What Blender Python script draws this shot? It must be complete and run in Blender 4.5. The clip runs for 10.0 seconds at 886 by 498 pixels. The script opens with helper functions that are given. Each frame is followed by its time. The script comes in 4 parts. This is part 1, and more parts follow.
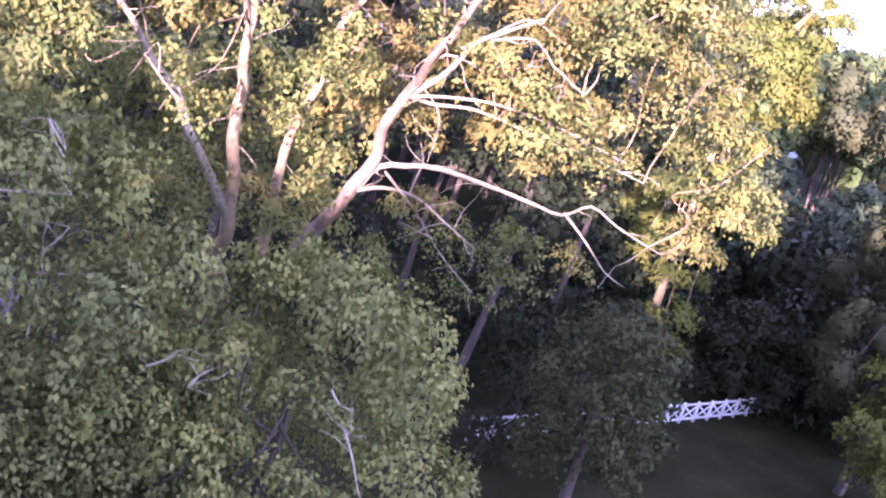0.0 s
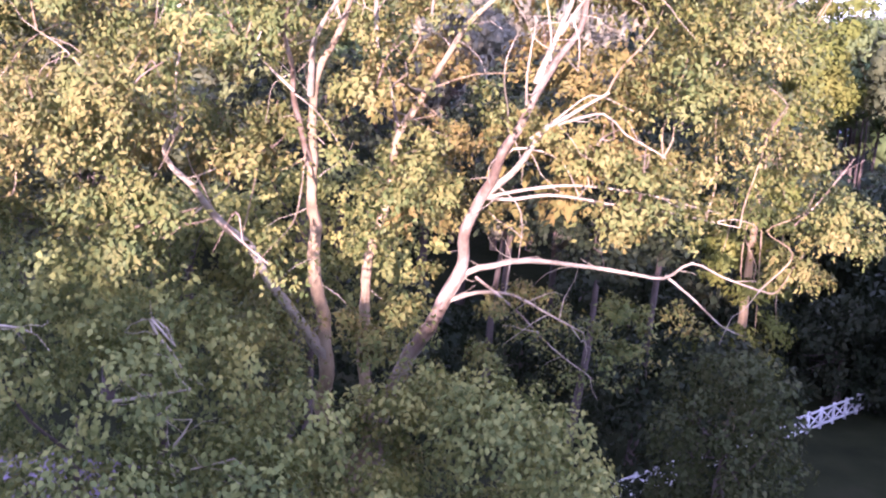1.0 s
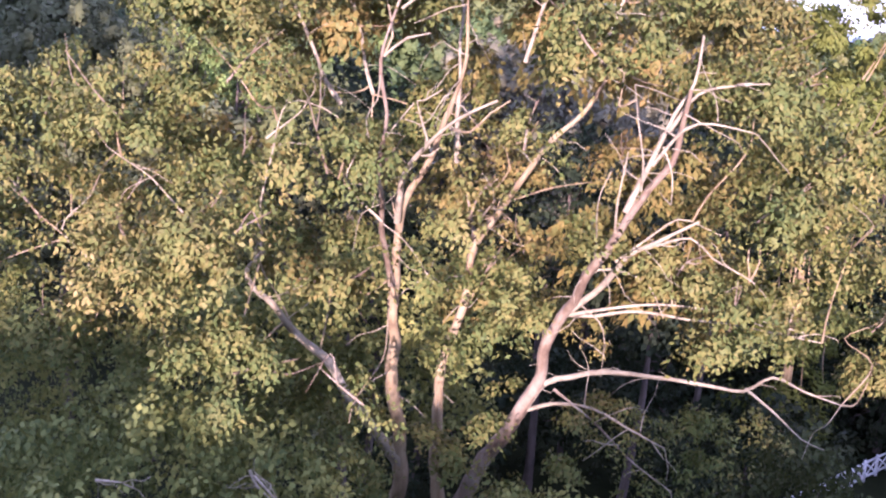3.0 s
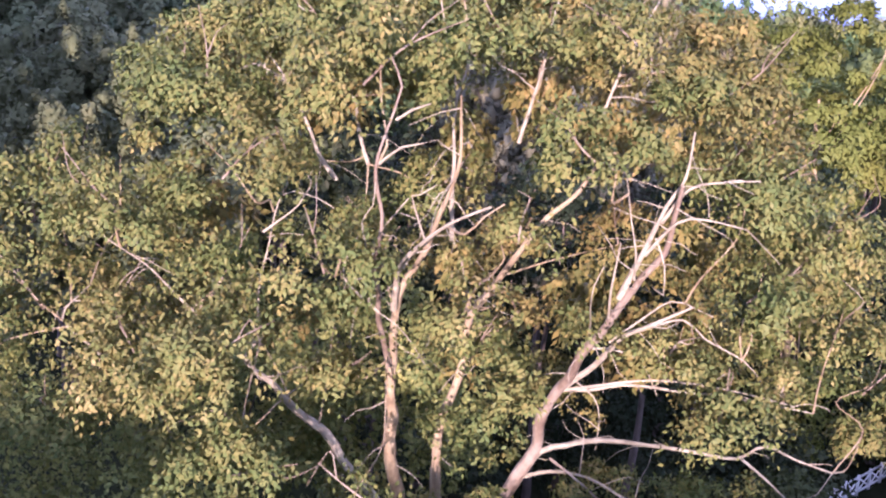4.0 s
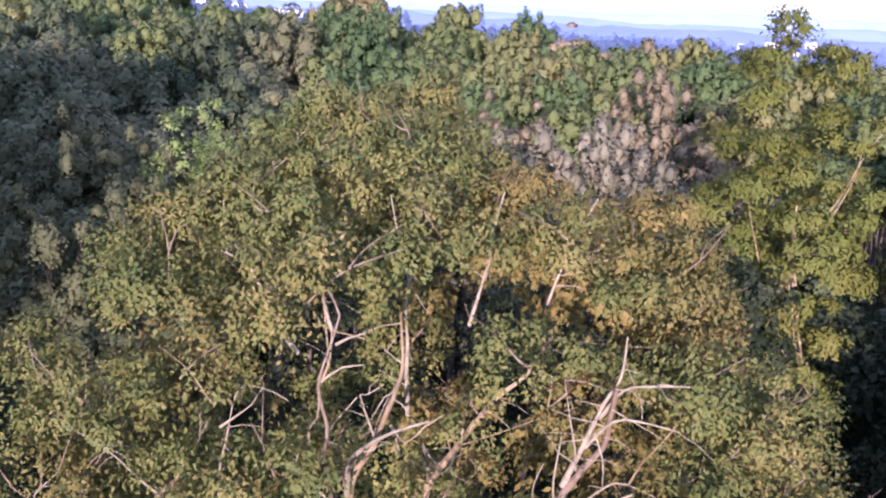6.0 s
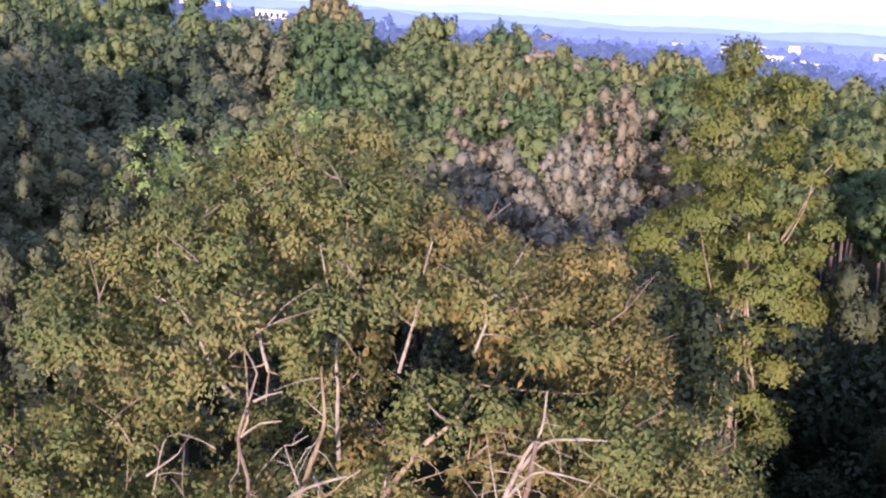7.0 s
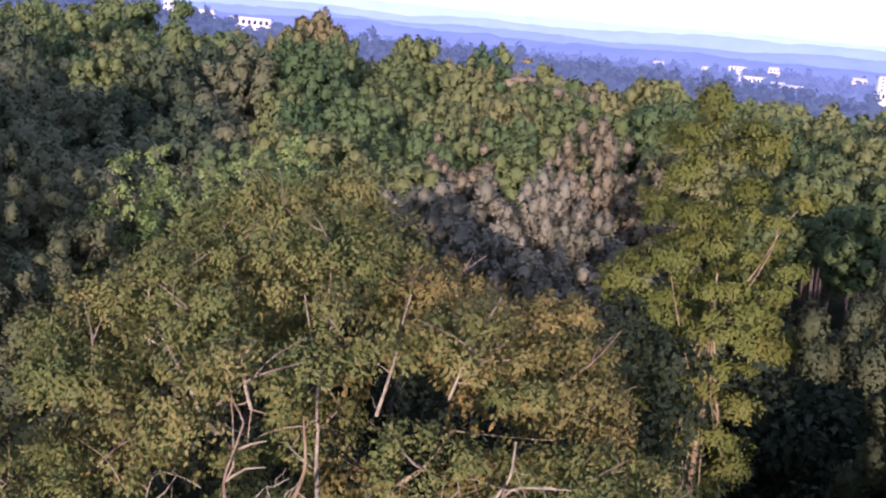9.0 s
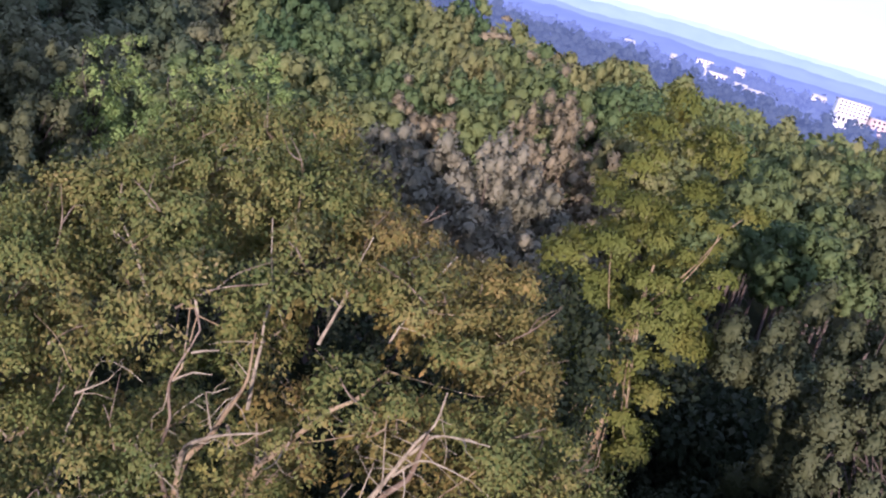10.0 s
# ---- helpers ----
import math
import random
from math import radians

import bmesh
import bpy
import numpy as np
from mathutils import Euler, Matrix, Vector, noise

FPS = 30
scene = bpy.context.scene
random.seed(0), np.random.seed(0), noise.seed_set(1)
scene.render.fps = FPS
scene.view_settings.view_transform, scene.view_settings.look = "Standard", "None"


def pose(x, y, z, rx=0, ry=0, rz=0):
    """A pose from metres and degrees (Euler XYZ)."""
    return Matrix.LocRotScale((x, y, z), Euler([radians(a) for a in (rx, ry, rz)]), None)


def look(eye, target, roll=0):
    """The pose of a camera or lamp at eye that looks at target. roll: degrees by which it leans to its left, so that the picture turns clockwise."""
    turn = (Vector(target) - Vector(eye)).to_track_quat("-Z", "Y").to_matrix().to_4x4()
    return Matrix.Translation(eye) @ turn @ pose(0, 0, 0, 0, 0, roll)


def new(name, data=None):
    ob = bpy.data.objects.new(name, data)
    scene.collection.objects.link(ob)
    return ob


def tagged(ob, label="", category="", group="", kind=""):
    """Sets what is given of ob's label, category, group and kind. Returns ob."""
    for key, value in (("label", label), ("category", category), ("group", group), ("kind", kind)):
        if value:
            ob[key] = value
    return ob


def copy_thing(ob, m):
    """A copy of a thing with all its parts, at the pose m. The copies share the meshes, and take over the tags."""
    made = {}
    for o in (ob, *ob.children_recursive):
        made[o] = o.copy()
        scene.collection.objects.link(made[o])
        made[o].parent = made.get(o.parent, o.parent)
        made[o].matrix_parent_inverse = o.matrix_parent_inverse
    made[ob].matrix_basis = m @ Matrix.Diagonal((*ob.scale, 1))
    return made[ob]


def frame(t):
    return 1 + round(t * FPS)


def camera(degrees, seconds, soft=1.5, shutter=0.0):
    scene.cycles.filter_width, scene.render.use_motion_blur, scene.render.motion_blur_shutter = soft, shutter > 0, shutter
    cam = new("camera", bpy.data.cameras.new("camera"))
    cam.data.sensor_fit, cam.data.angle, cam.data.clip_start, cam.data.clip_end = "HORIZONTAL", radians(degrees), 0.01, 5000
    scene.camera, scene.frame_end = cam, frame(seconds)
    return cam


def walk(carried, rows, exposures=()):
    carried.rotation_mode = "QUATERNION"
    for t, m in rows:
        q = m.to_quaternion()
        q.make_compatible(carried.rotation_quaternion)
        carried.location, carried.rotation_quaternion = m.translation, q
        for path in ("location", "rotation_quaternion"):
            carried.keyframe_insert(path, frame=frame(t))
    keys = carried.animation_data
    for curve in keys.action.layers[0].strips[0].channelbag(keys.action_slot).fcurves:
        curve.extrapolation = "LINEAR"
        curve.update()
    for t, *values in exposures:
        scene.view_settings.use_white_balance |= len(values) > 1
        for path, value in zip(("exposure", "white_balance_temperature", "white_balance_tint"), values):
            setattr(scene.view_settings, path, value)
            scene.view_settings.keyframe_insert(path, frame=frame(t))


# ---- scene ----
cam = camera(41.0, 10.0, soft=2.2)
EXPOSURES = [(0.0, 3.12, 5180, 67), (1.0, 2.72, 5200, 62), (2.5, 2.22, 5180, 54), (4.5, 1.94, 5080, 48), (5.5, 1.64, 5060, 47), (7.0, 1.44, 5120, 43), (7.5, 1.3, 5180, 42), (9.0, 0.98, 5200, 43), (10.0, 1.0, 5080, 38)]
PATH = [
    (0, (3.351, 0.574, 20.483), (3.328, 2.523, 20.035), 18.3),
    (0.5, (2.389, 1.383, 20.9), (2.316, 3.335, 20.472), 12.1),
    (0.6, (1.985, 1.565, 20.848), (1.891, 3.524, 20.454), 7.4),
    (1, (1.022, 1.745, 21.336), (0.934, 3.707, 20.962), 4.6),
    (1.5, (0.03, 2.064, 21.882), (-0.066, 4.027, 21.509), 4.2),
    (2, (-0.735, 2.236, 22.653), (-0.838, 4.197, 22.275), 4.9),
    (2.5, (-1.115, 2.344, 23.575), (-1.206, 4.305, 23.193), 4.4),
    (2.7, (-1.258, 2.365, 23.85), (-1.354, 4.326, 23.468), 4.5),
    (3.8, (-1.744, 2.725, 27.429), (-1.826, 4.675, 26.993), 4.1),
    (4, (-1.703, 2.704, 27.791), (-1.786, 4.653, 27.35), 3.9),
    (4.5, (-1.562, 2.755, 28.86), (-1.671, 4.706, 28.432), 3.5),
    (5, (-1.257, 2.73, 29.918), (-1.377, 4.682, 29.498), 3.2),
    (5.5, (-0.777, 2.797, 31.216), (-0.903, 4.752, 30.811), 3.1),
    (5.7, (-0.452, 2.659, 31.868), (-0.582, 4.613, 31.462), 3.1),
    (6.8, (1.218, 2.293, 34.075), (1.128, 4.247, 33.662), 3.1),
    (7, (1.558, 2.445, 34.259), (1.46, 4.401, 33.852), 3.5),
    (7.2, (1.9, 2.31, 34.52), (1.83, 4.268, 34.117), 5.8),
    (7.5, (2.397, 2.087, 34.93), (2.369, 4.047, 34.533), 15.8),
    (8, (2.637, 1.847, 35.289), (2.646, 3.812, 34.914), 17.9),
    (8.5, (2.2, 1.422, 35.593), (2.199, 3.391, 35.243), 17.8),
    (9, (1.514, 0.851, 35.885), (1.452, 2.812, 35.498), 5.1),
    (9.3, (1.285, 0.33, 35.995), (1.279, 2.292, 35.668), 4.6),
    (9.5, (1.125, -0.024, 36.069), (1.157, 1.939, 35.684), 9.9),
    (9.7, (0.905, -0.34, 36.225), (0.951, 1.616, 35.808), 15.8),
    (10, (0.561, -0.808, 36.485), (0.627, 1.137, 36.021), 16.7),
]
walk(cam, [(t, look(eye, target, roll)) for t, eye, target, roll in PATH], exposures=EXPOSURES)

# ---- world and sun ----
SUN_AZ, SUN_EL = 3.0, 9.0         # degrees to the left of straight behind the first view, degrees up
to_sun = Vector((-math.sin(radians(SUN_AZ)) * math.cos(radians(SUN_EL)), -math.cos(radians(SUN_AZ)) * math.cos(radians(SUN_EL)), math.sin(radians(SUN_EL))))
world = bpy.data.worlds.new("evening_sky")
scene.world = world
world.use_nodes = True
wn = world.node_tree.nodes
sky = wn.new("ShaderNodeTexSky")
sky.sky_type, sky.sun_disc = "NISHITA", False
sky.sun_elevation, sky.sun_rotation = radians(SUN_EL), math.atan2(to_sun.x, to_sun.y)
sky.air_density, sky.dust_density, sky.ozone_density = 1.0, 0.3, 2.0
# thin bright evening cloud over the blue
wl = world.node_tree.links
wco, wmap, cloud, cover_ramp, sky_mix = wn.new("ShaderNodeTexCoord"), wn.new("ShaderNodeMapping"), wn.new("ShaderNodeTexNoise"), wn.new("ShaderNodeValToRGB"), wn.new("ShaderNodeMix")
wmap.inputs["Scale"].default_value = (1.0, 1.0, 5.0)
cloud.inputs["Scale"].default_value, cloud.inputs["Detail"].default_value = 2.2, 5
cover_ramp.color_ramp.elements[0].position, cover_ramp.color_ramp.elements[1].position = 0.30, 0.62
cover_ramp.color_ramp.elements[0].color, cover_ramp.color_ramp.elements[1].color = (0.35, 0.35, 0.35, 1), (0.85, 0.85, 0.85, 1)
sky_mix.data_type = "RGBA"
sky_mix.inputs["B"].default_value = (4.5, 4.7, 5.2, 1)
wl.new(wco.outputs["Generated"], wmap.inputs["Vector"]); wl.new(wmap.outputs[0], cloud.inputs["Vector"])
wl.new(cloud.outputs["Fac"], cover_ramp.inputs["Fac"]); wl.new(cover_ramp.outputs["Color"], sky_mix.inputs["Factor"])
wl.new(sky.outputs[0], sky_mix.inputs["A"]); wl.new(sky_mix.outputs["Result"], wn["Background"].inputs["Color"])
wn["Background"].inputs["Strength"].default_value = 0.114
sun = new("sun", bpy.data.lights.new("sun", "SUN"))
sun.data.energy, sun.data.angle, sun.data.color = 4.1, radians(0.6), (1.0, 0.77, 0.52)
sun.matrix_world = look(Vector((0, 0, 80)) + to_sun * 40, (0, 0, 80))


# ---- materials ----
def material(name, rough=0.7):
    m = bpy.data.materials.new(name)
    m.use_nodes = True
    b = m.node_tree.nodes["Principled BSDF"]
    b.inputs["Roughness"].default_value = rough
    return m, m.node_tree.nodes, m.node_tree.links, b


def ramp(nodes, stops):
    r = nodes.new("ShaderNodeValToRGB")
    r.color_ramp.elements[0].position, r.color_ramp.elements[1].position = stops[0][0], stops[-1][0]
    r.color_ramp.elements[0].color, r.color_ramp.elements[1].color = (*stops[0][1], 1), (*stops[-1][1], 1)
    for p, c in stops[1:-1]:
        r.color_ramp.elements.new(p).color = (*c, 1)
    return r


def leaf_material(name, stops, glow=0.28, patch=0.25, rough=0.55, single=0.5, own=0.4):
    """Foliage: colour drawn leaf by leaf, drifting slowly over the crown, some light passing through."""
    m, n, l, b = material(name, rough)
    geo, info, noi = n.new("ShaderNodeNewGeometry"), n.new("ShaderNodeObjectInfo"), n.new("ShaderNodeTexNoise")
    noi.inputs["Scale"].default_value, noi.inputs["Detail"].default_value = patch, 3
    l.new(geo.outputs["Position"], noi.inputs["Vector"])
    a = n.new("ShaderNodeMath"); a.operation = "MULTIPLY_ADD"
    l.new(geo.outputs["Random Per Island"], a.inputs[0]); a.inputs[1].default_value = single; l.new(noi.outputs["Fac"], a.inputs[2])
    c = n.new("ShaderNodeMath"); c.operation = "MULTIPLY_ADD"
    l.new(info.outputs["Random"], c.inputs[0]); c.inputs[1].default_value = own; l.new(a.outputs[0], c.inputs[2])
    d = n.new("ShaderNodeMath"); d.operation = "SUBTRACT"
    l.new(c.outputs[0], d.inputs[0]); d.inputs[1].default_value = (single + own) / 2 - 0.03
    r = ramp(n, stops)
    l.new(d.outputs[0], r.inputs["Fac"])
    l.new(r.outputs["Color"], b.inputs["Base Color"])
    t, mix = n.new("ShaderNodeBsdfTranslucent"), n.new("ShaderNodeMixShader")
    l.new(r.outputs["Color"], t.inputs["Color"])
    mix.inputs[0].default_value = glow
    b.inputs["Specular IOR Level"].default_value = 0.1
    l.new(b.outputs[0], mix.inputs[1]); l.new(t.outputs[0], mix.inputs[2])
    l.new(mix.outputs[0], n["Material Output"].inputs["Surface"])
    return m


def mottled(name, stops, scale, rough=0.8, bump=0.0, bump_scale=None, stretch=(1, 1, 1), detail=6):
    m, n, l, b = material(name, rough)
    tex, mp, noi = n.new("ShaderNodeTexCoord"), n.new("ShaderNodeMapping"), n.new("ShaderNodeTexNoise")
    mp.inputs["Scale"].default_value = stretch
    noi.inputs["Scale"].default_value, noi.inputs["Detail"].default_value, noi.inputs["Roughness"].default_value = scale, detail, 0.65
    l.new(tex.outputs["Object"], mp.inputs["Vector"]); l.new(mp.outputs[0], noi.inputs["Vector"])
    r = ramp(n, stops)
    l.new(noi.outputs["Fac"], r.inputs["Fac"]); l.new(r.outputs["Color"], b.inputs["Base Color"])
    if bump:
        fine, bp = n.new("ShaderNodeTexNoise"), n.new("ShaderNodeBump")
        fine.inputs["Scale"].default_value, fine.inputs["Detail"].default_value = bump_scale or scale * 5, 5
        l.new(mp.outputs[0], fine.inputs["Vector"]); l.new(fine.outputs["Fac"], bp.inputs["Height"])
        bp.inputs["Strength"].default_value = bump
        bp.inputs["Distance"].default_value = 0.05
        l.new(bp.outputs[0], b.inputs["Normal"])
    return m


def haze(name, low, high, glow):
    """Distant wooded ridge or canopy seen through kilometres of air: a plain backdrop, the air's blue haze painted in
    as a glow.
    """
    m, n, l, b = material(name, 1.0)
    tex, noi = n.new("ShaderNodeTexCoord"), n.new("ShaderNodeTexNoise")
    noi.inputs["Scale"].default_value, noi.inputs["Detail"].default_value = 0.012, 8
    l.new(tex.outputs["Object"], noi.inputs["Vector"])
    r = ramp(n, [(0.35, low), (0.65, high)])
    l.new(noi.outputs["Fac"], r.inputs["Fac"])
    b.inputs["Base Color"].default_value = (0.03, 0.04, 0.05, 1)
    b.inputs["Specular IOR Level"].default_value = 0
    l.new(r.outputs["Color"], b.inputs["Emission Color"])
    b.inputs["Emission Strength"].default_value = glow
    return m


LEAF = {
    "sycamore": leaf_material("sycamore_leaf", [(0.0, (0.064, 0.098, 0.030)), (0.3, (0.112, 0.144, 0.040)), (0.6, (0.172, 0.178, 0.050)), (0.85, (0.236, 0.200, 0.062)), (1.0, (0.390, 0.310, 0.135))], rough=0.48, single=0.5, glow=0.24, own=0.12, patch=0.3),
    "golden": leaf_material("golden_sycamore_leaf", [(0.0, (0.080, 0.096, 0.030)), (0.3, (0.138, 0.140, 0.040)), (0.6, (0.206, 0.174, 0.050)), (0.85, (0.272, 0.196, 0.062)), (1.0, (0.400, 0.290, 0.125))], rough=0.48, single=0.5, glow=0.24, own=0.12, patch=0.3),
    "green": leaf_material("green_leaf", [(0.0, (0.080, 0.108, 0.034)), (0.5, (0.180, 0.208, 0.062)), (1.0, (0.305, 0.296, 0.084))], single=0.65),
    "yellow": leaf_material("yellow_green_leaf", [(0.0, (0.080, 0.110, 0.024)), (0.5, (0.140, 0.162, 0.033)), (0.85, (0.180, 0.176, 0.038)), (1.0, (0.245, 0.176, 0.047))], single=0.25, own=0.2, patch=0.3),
    "brown": leaf_material("browned_leaf", [(0.0, (0.150, 0.138, 0.084)), (0.5, (0.252, 0.222, 0.132)), (1.0, (0.348, 0.300, 0.180))], patch=0.12, single=0.22, own=0.5),
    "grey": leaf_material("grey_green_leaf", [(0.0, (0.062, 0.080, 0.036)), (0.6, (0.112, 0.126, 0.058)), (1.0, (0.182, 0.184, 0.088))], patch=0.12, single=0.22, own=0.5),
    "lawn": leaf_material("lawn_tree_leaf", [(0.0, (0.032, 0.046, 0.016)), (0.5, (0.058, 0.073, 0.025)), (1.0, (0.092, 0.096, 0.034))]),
    # green leaf with the deep shade under the canopy put into its colour
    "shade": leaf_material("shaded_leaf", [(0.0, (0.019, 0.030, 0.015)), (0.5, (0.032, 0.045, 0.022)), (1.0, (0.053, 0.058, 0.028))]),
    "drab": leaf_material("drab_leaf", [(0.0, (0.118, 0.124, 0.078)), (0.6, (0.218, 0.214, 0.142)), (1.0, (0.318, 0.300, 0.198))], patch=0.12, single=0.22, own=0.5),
    "bright": leaf_material("bright_green_leaf", [(0.0, (0.150, 0.230, 0.064)), (0.6, (0.235, 0.315, 0.088)), (1.0, (0.32, 0.36, 0.11))], single=0.22, own=0.5),
    "wood": leaf_material("woodland_leaf", [(0.0, (0.062, 0.104, 0.040)), (0.3, (0.118, 0.162, 0.056)), (0.6, (0.172, 0.202, 0.070)), (0.85, (0.214, 0.210, 0.082)), (1.0, (0.236, 0.208, 0.096))], patch=0.05, single=0.14, own=0.5),
    "pine": leaf_material("pine_needle_tuft", [(0.0, (0.052, 0.100, 0.042)), (0.5, (0.110, 0.164, 0.060)), (1.0, (0.198, 0.206, 0.078))], patch=0.06, single=0.14, own=0.75),
    "dark": leaf_material("dark_leaf", [(0.0, (0.056, 0.082, 0.042)), (0.5, (0.112, 0.142, 0.070)), (1.0, (0.196, 0.196, 0.100))], patch=0.06, single=0.14, own=0.7),
}
bark_white = mottled("pale_sycamore_bark", [(0.34, (0.090, 0.062, 0.040)), (0.46, (0.170, 0.125, 0.082)), (0.58, (0.265, 0.215, 0.155)), (0.72, (0.350, 0.315, 0.240))], 1.1, 0.75, 0.4, 9, (1, 1, 0.45))
bark_bleached = mottled("bleached_bark", [(0.3, (0.170, 0.140, 0.092)), (0.5, (0.300, 0.262, 0.180)), (0.72, (0.420, 0.380, 0.275))], 2.5, 0.7, 0.3, 14)
bark_tan = mottled("flaking_tan_bark", [(0.3, (0.131, 0.089, 0.048)), (0.5, (0.270, 0.206, 0.113)), (0.75, (0.408, 0.339, 0.209))], 1.6, 0.85, 0.6, 10, (1, 1, 0.4))
bark_dark = mottled("dark_bark", [(0.3, (0.05, 0.04, 0.032)), (0.7, (0.13, 0.10, 0.08))], 3.0, 0.9, 0.6, 16, (1, 1, 0.3))
# far darker than grass itself: the canopy's shade is put into the colour
grass = mottled("shaded_mown_grass", [(0.3, (0.012, 0.015, 0.007)), (0.55, (0.021, 0.026, 0.011)), (0.8, (0.034, 0.032, 0.019))], 0.25, 0.95, 0.7, 20)
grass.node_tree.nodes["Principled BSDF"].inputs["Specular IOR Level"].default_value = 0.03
white_paint = mottled("white_fence_paint", [(0.3, (0.70, 0.70, 0.70)), (0.7, (0.82, 0.82, 0.80))], 6, 0.55, 0.15, 40)
wall_white = mottled("white_wall", [(0.3, (0.74, 0.73, 0.71)), (0.7, (0.84, 0.83, 0.81))], 0.2, 0.7)
wall_pink = mottled("pinkish_wall", [(0.3, (0.60, 0.46, 0.42)), (0.7, (0.70, 0.55, 0.50))], 0.2, 0.7)
roof_grey = mottled("grey_roof", [(0.3, (0.40, 0.40, 0.41)), (0.7, (0.52, 0.52, 0.53))], 0.3, 0.7)
glass_dark = mottled("dark_window_glass", [(0.3, (0.03, 0.035, 0.05)), (0.7, (0.06, 0.07, 0.09))], 0.5, 0.1)
shingle = mottled("purple_grey_shingle", [(0.3, (0.13, 0.11, 0.13)), (0.7, (0.24, 0.20, 0.235))], 4, 0.85, 0.5, 30)
timber = mottled("dark_shed_timber", [(0.3, (0.07, 0.04, 0.03)), (0.7, (0.14, 0.08, 0.06))], 3, 0.8, 0.4, 20, (1, 1, 0.2))


# ---- mesh helpers ----
def mesh_of(name, verts, faces, mat, smooth=False, normals=None):
    me = bpy.data.meshes.new(name)
    verts = np.asarray(verts, np.float32)
    if isinstance(faces, np.ndarray):
        k = faces.shape[1]
        me.vertices.add(len(verts)); me.vertices.foreach_set("co", verts.ravel())
        me.loops.add(faces.size); me.loops.foreach_set("vertex_index", faces.ravel().astype(np.int32))
        me.polygons.add(len(faces)); me.polygons.foreach_set("loop_start", np.arange(0, faces.size, k, dtype=np.int32))
        me.update(calc_edges=True)
    else:
        me.from_pydata([tuple(map(float, v)) for v in verts], [], faces)
    if smooth:
        me.polygons.foreach_set("use_smooth", np.ones(len(me.polygons), bool))
    me.materials.append(mat)
    if normals is not None:
        me.polygons.foreach_set("use_smooth", np.ones(len(me.polygons), bool))
        me.normals_split_custom_set_from_vertices(normals)
    return me


def part(name, me, parent, label="", kind=""):
    """Links a mesh as one part under a thing or a part; its coordinates are the thing's own."""
    ob = new(name, me)
    ob.parent = parent
    return tagged(ob, label, "", "", kind)


def curve_points(pts, step=0.5):
    """A smooth line through the given points, resampled."""
    p = np.asarray(pts, float)
    p = np.vstack([2 * p[0] - p[1], p, 2 * p[-1] - p[-2]])
    out = []
    for i in range(1, len(p) - 2):
        n = max(1, int(np.linalg.norm(p[i + 1] - p[i]) / step))
        for t in np.arange(n) / n:
            a, b, c, d = p[i - 1:i + 3]
            out.append(0.5 * (2 * b + (c - a) * t + (2 * a - 5 * b + 4 * c - d) * t * t + (3 * b - a - 3 * c + d) * t ** 3))
    out.append(p[-2])
    return np.array(out)


def tube(pts, r0, r1, sides=8, rough=0.1, step=0.5, rng=None, power=1.0):
    """A tapered limb along a line: vertices and faces."""
    line = curve_points(pts, step)
    rng = rng or np.random.default_rng(1)
    n = len(line)
    way = np.gradient(line, axis=0)
    way /= np.linalg.norm(way, axis=1)[:, None] + 1e-9
    side = np.cross(way, (0.31, 0.87, 0.13)); side /= np.linalg.norm(side, axis=1)[:, None] + 1e-9
    other = np.cross(way, side)
    ang = np.arange(sides) / sides * 2 * np.pi
    rad = (r0 + (r1 - r0) * np.linspace(0, 1, n) ** power)[:, None] * (1 + rough * rng.standard_normal((n, sides)))
    v = line[:, None] + rad[..., None] * (np.cos(ang)[None, :, None] * side[:, None] + np.sin(ang)[None, :, None] * other[:, None])
    i, j = np.meshgrid(np.arange(n - 1), np.arange(sides), indexing="ij")
    k = (j + 1) % sides
    f = np.stack([i * sides + j, i * sides + k, (i + 1) * sides + k, (i + 1) * sides + j], -1).reshape(-1, 4)
    return v.reshape(-1, 3), f


def unit(a):
    return a / (np.linalg.norm(a, axis=-1, keepdims=True) + 1e-9)


def clump_points(rng, lobes, cover, low=-0.25, small=0.5):
    """Spray centres strewn over the outer skin of rounded boughs (x, y, z, radius). cover: square metres a spray."""
    pts, rad, out = [], [], []
    for x, y, z, r in lobes:
        n = max(6, int(4 * math.pi * r * r / cover))
        u = unit(rng.standard_normal((n, 3)))
        u = u[u[:, 2] > low - 0.25 * rng.random(len(u))]
        d = r * (0.62 + 0.42 * rng.random(len(u)) ** 0.7)
        pts.append(np.array((x, y, z)) + u * d[:, None] * (1, 1, 0.7))
        rad.append(small * (0.65 + 0.7 * rng.random(len(u))))
        out.append(u)
    return np.vstack(pts), np.concatenate(rad), np.vstack(out)


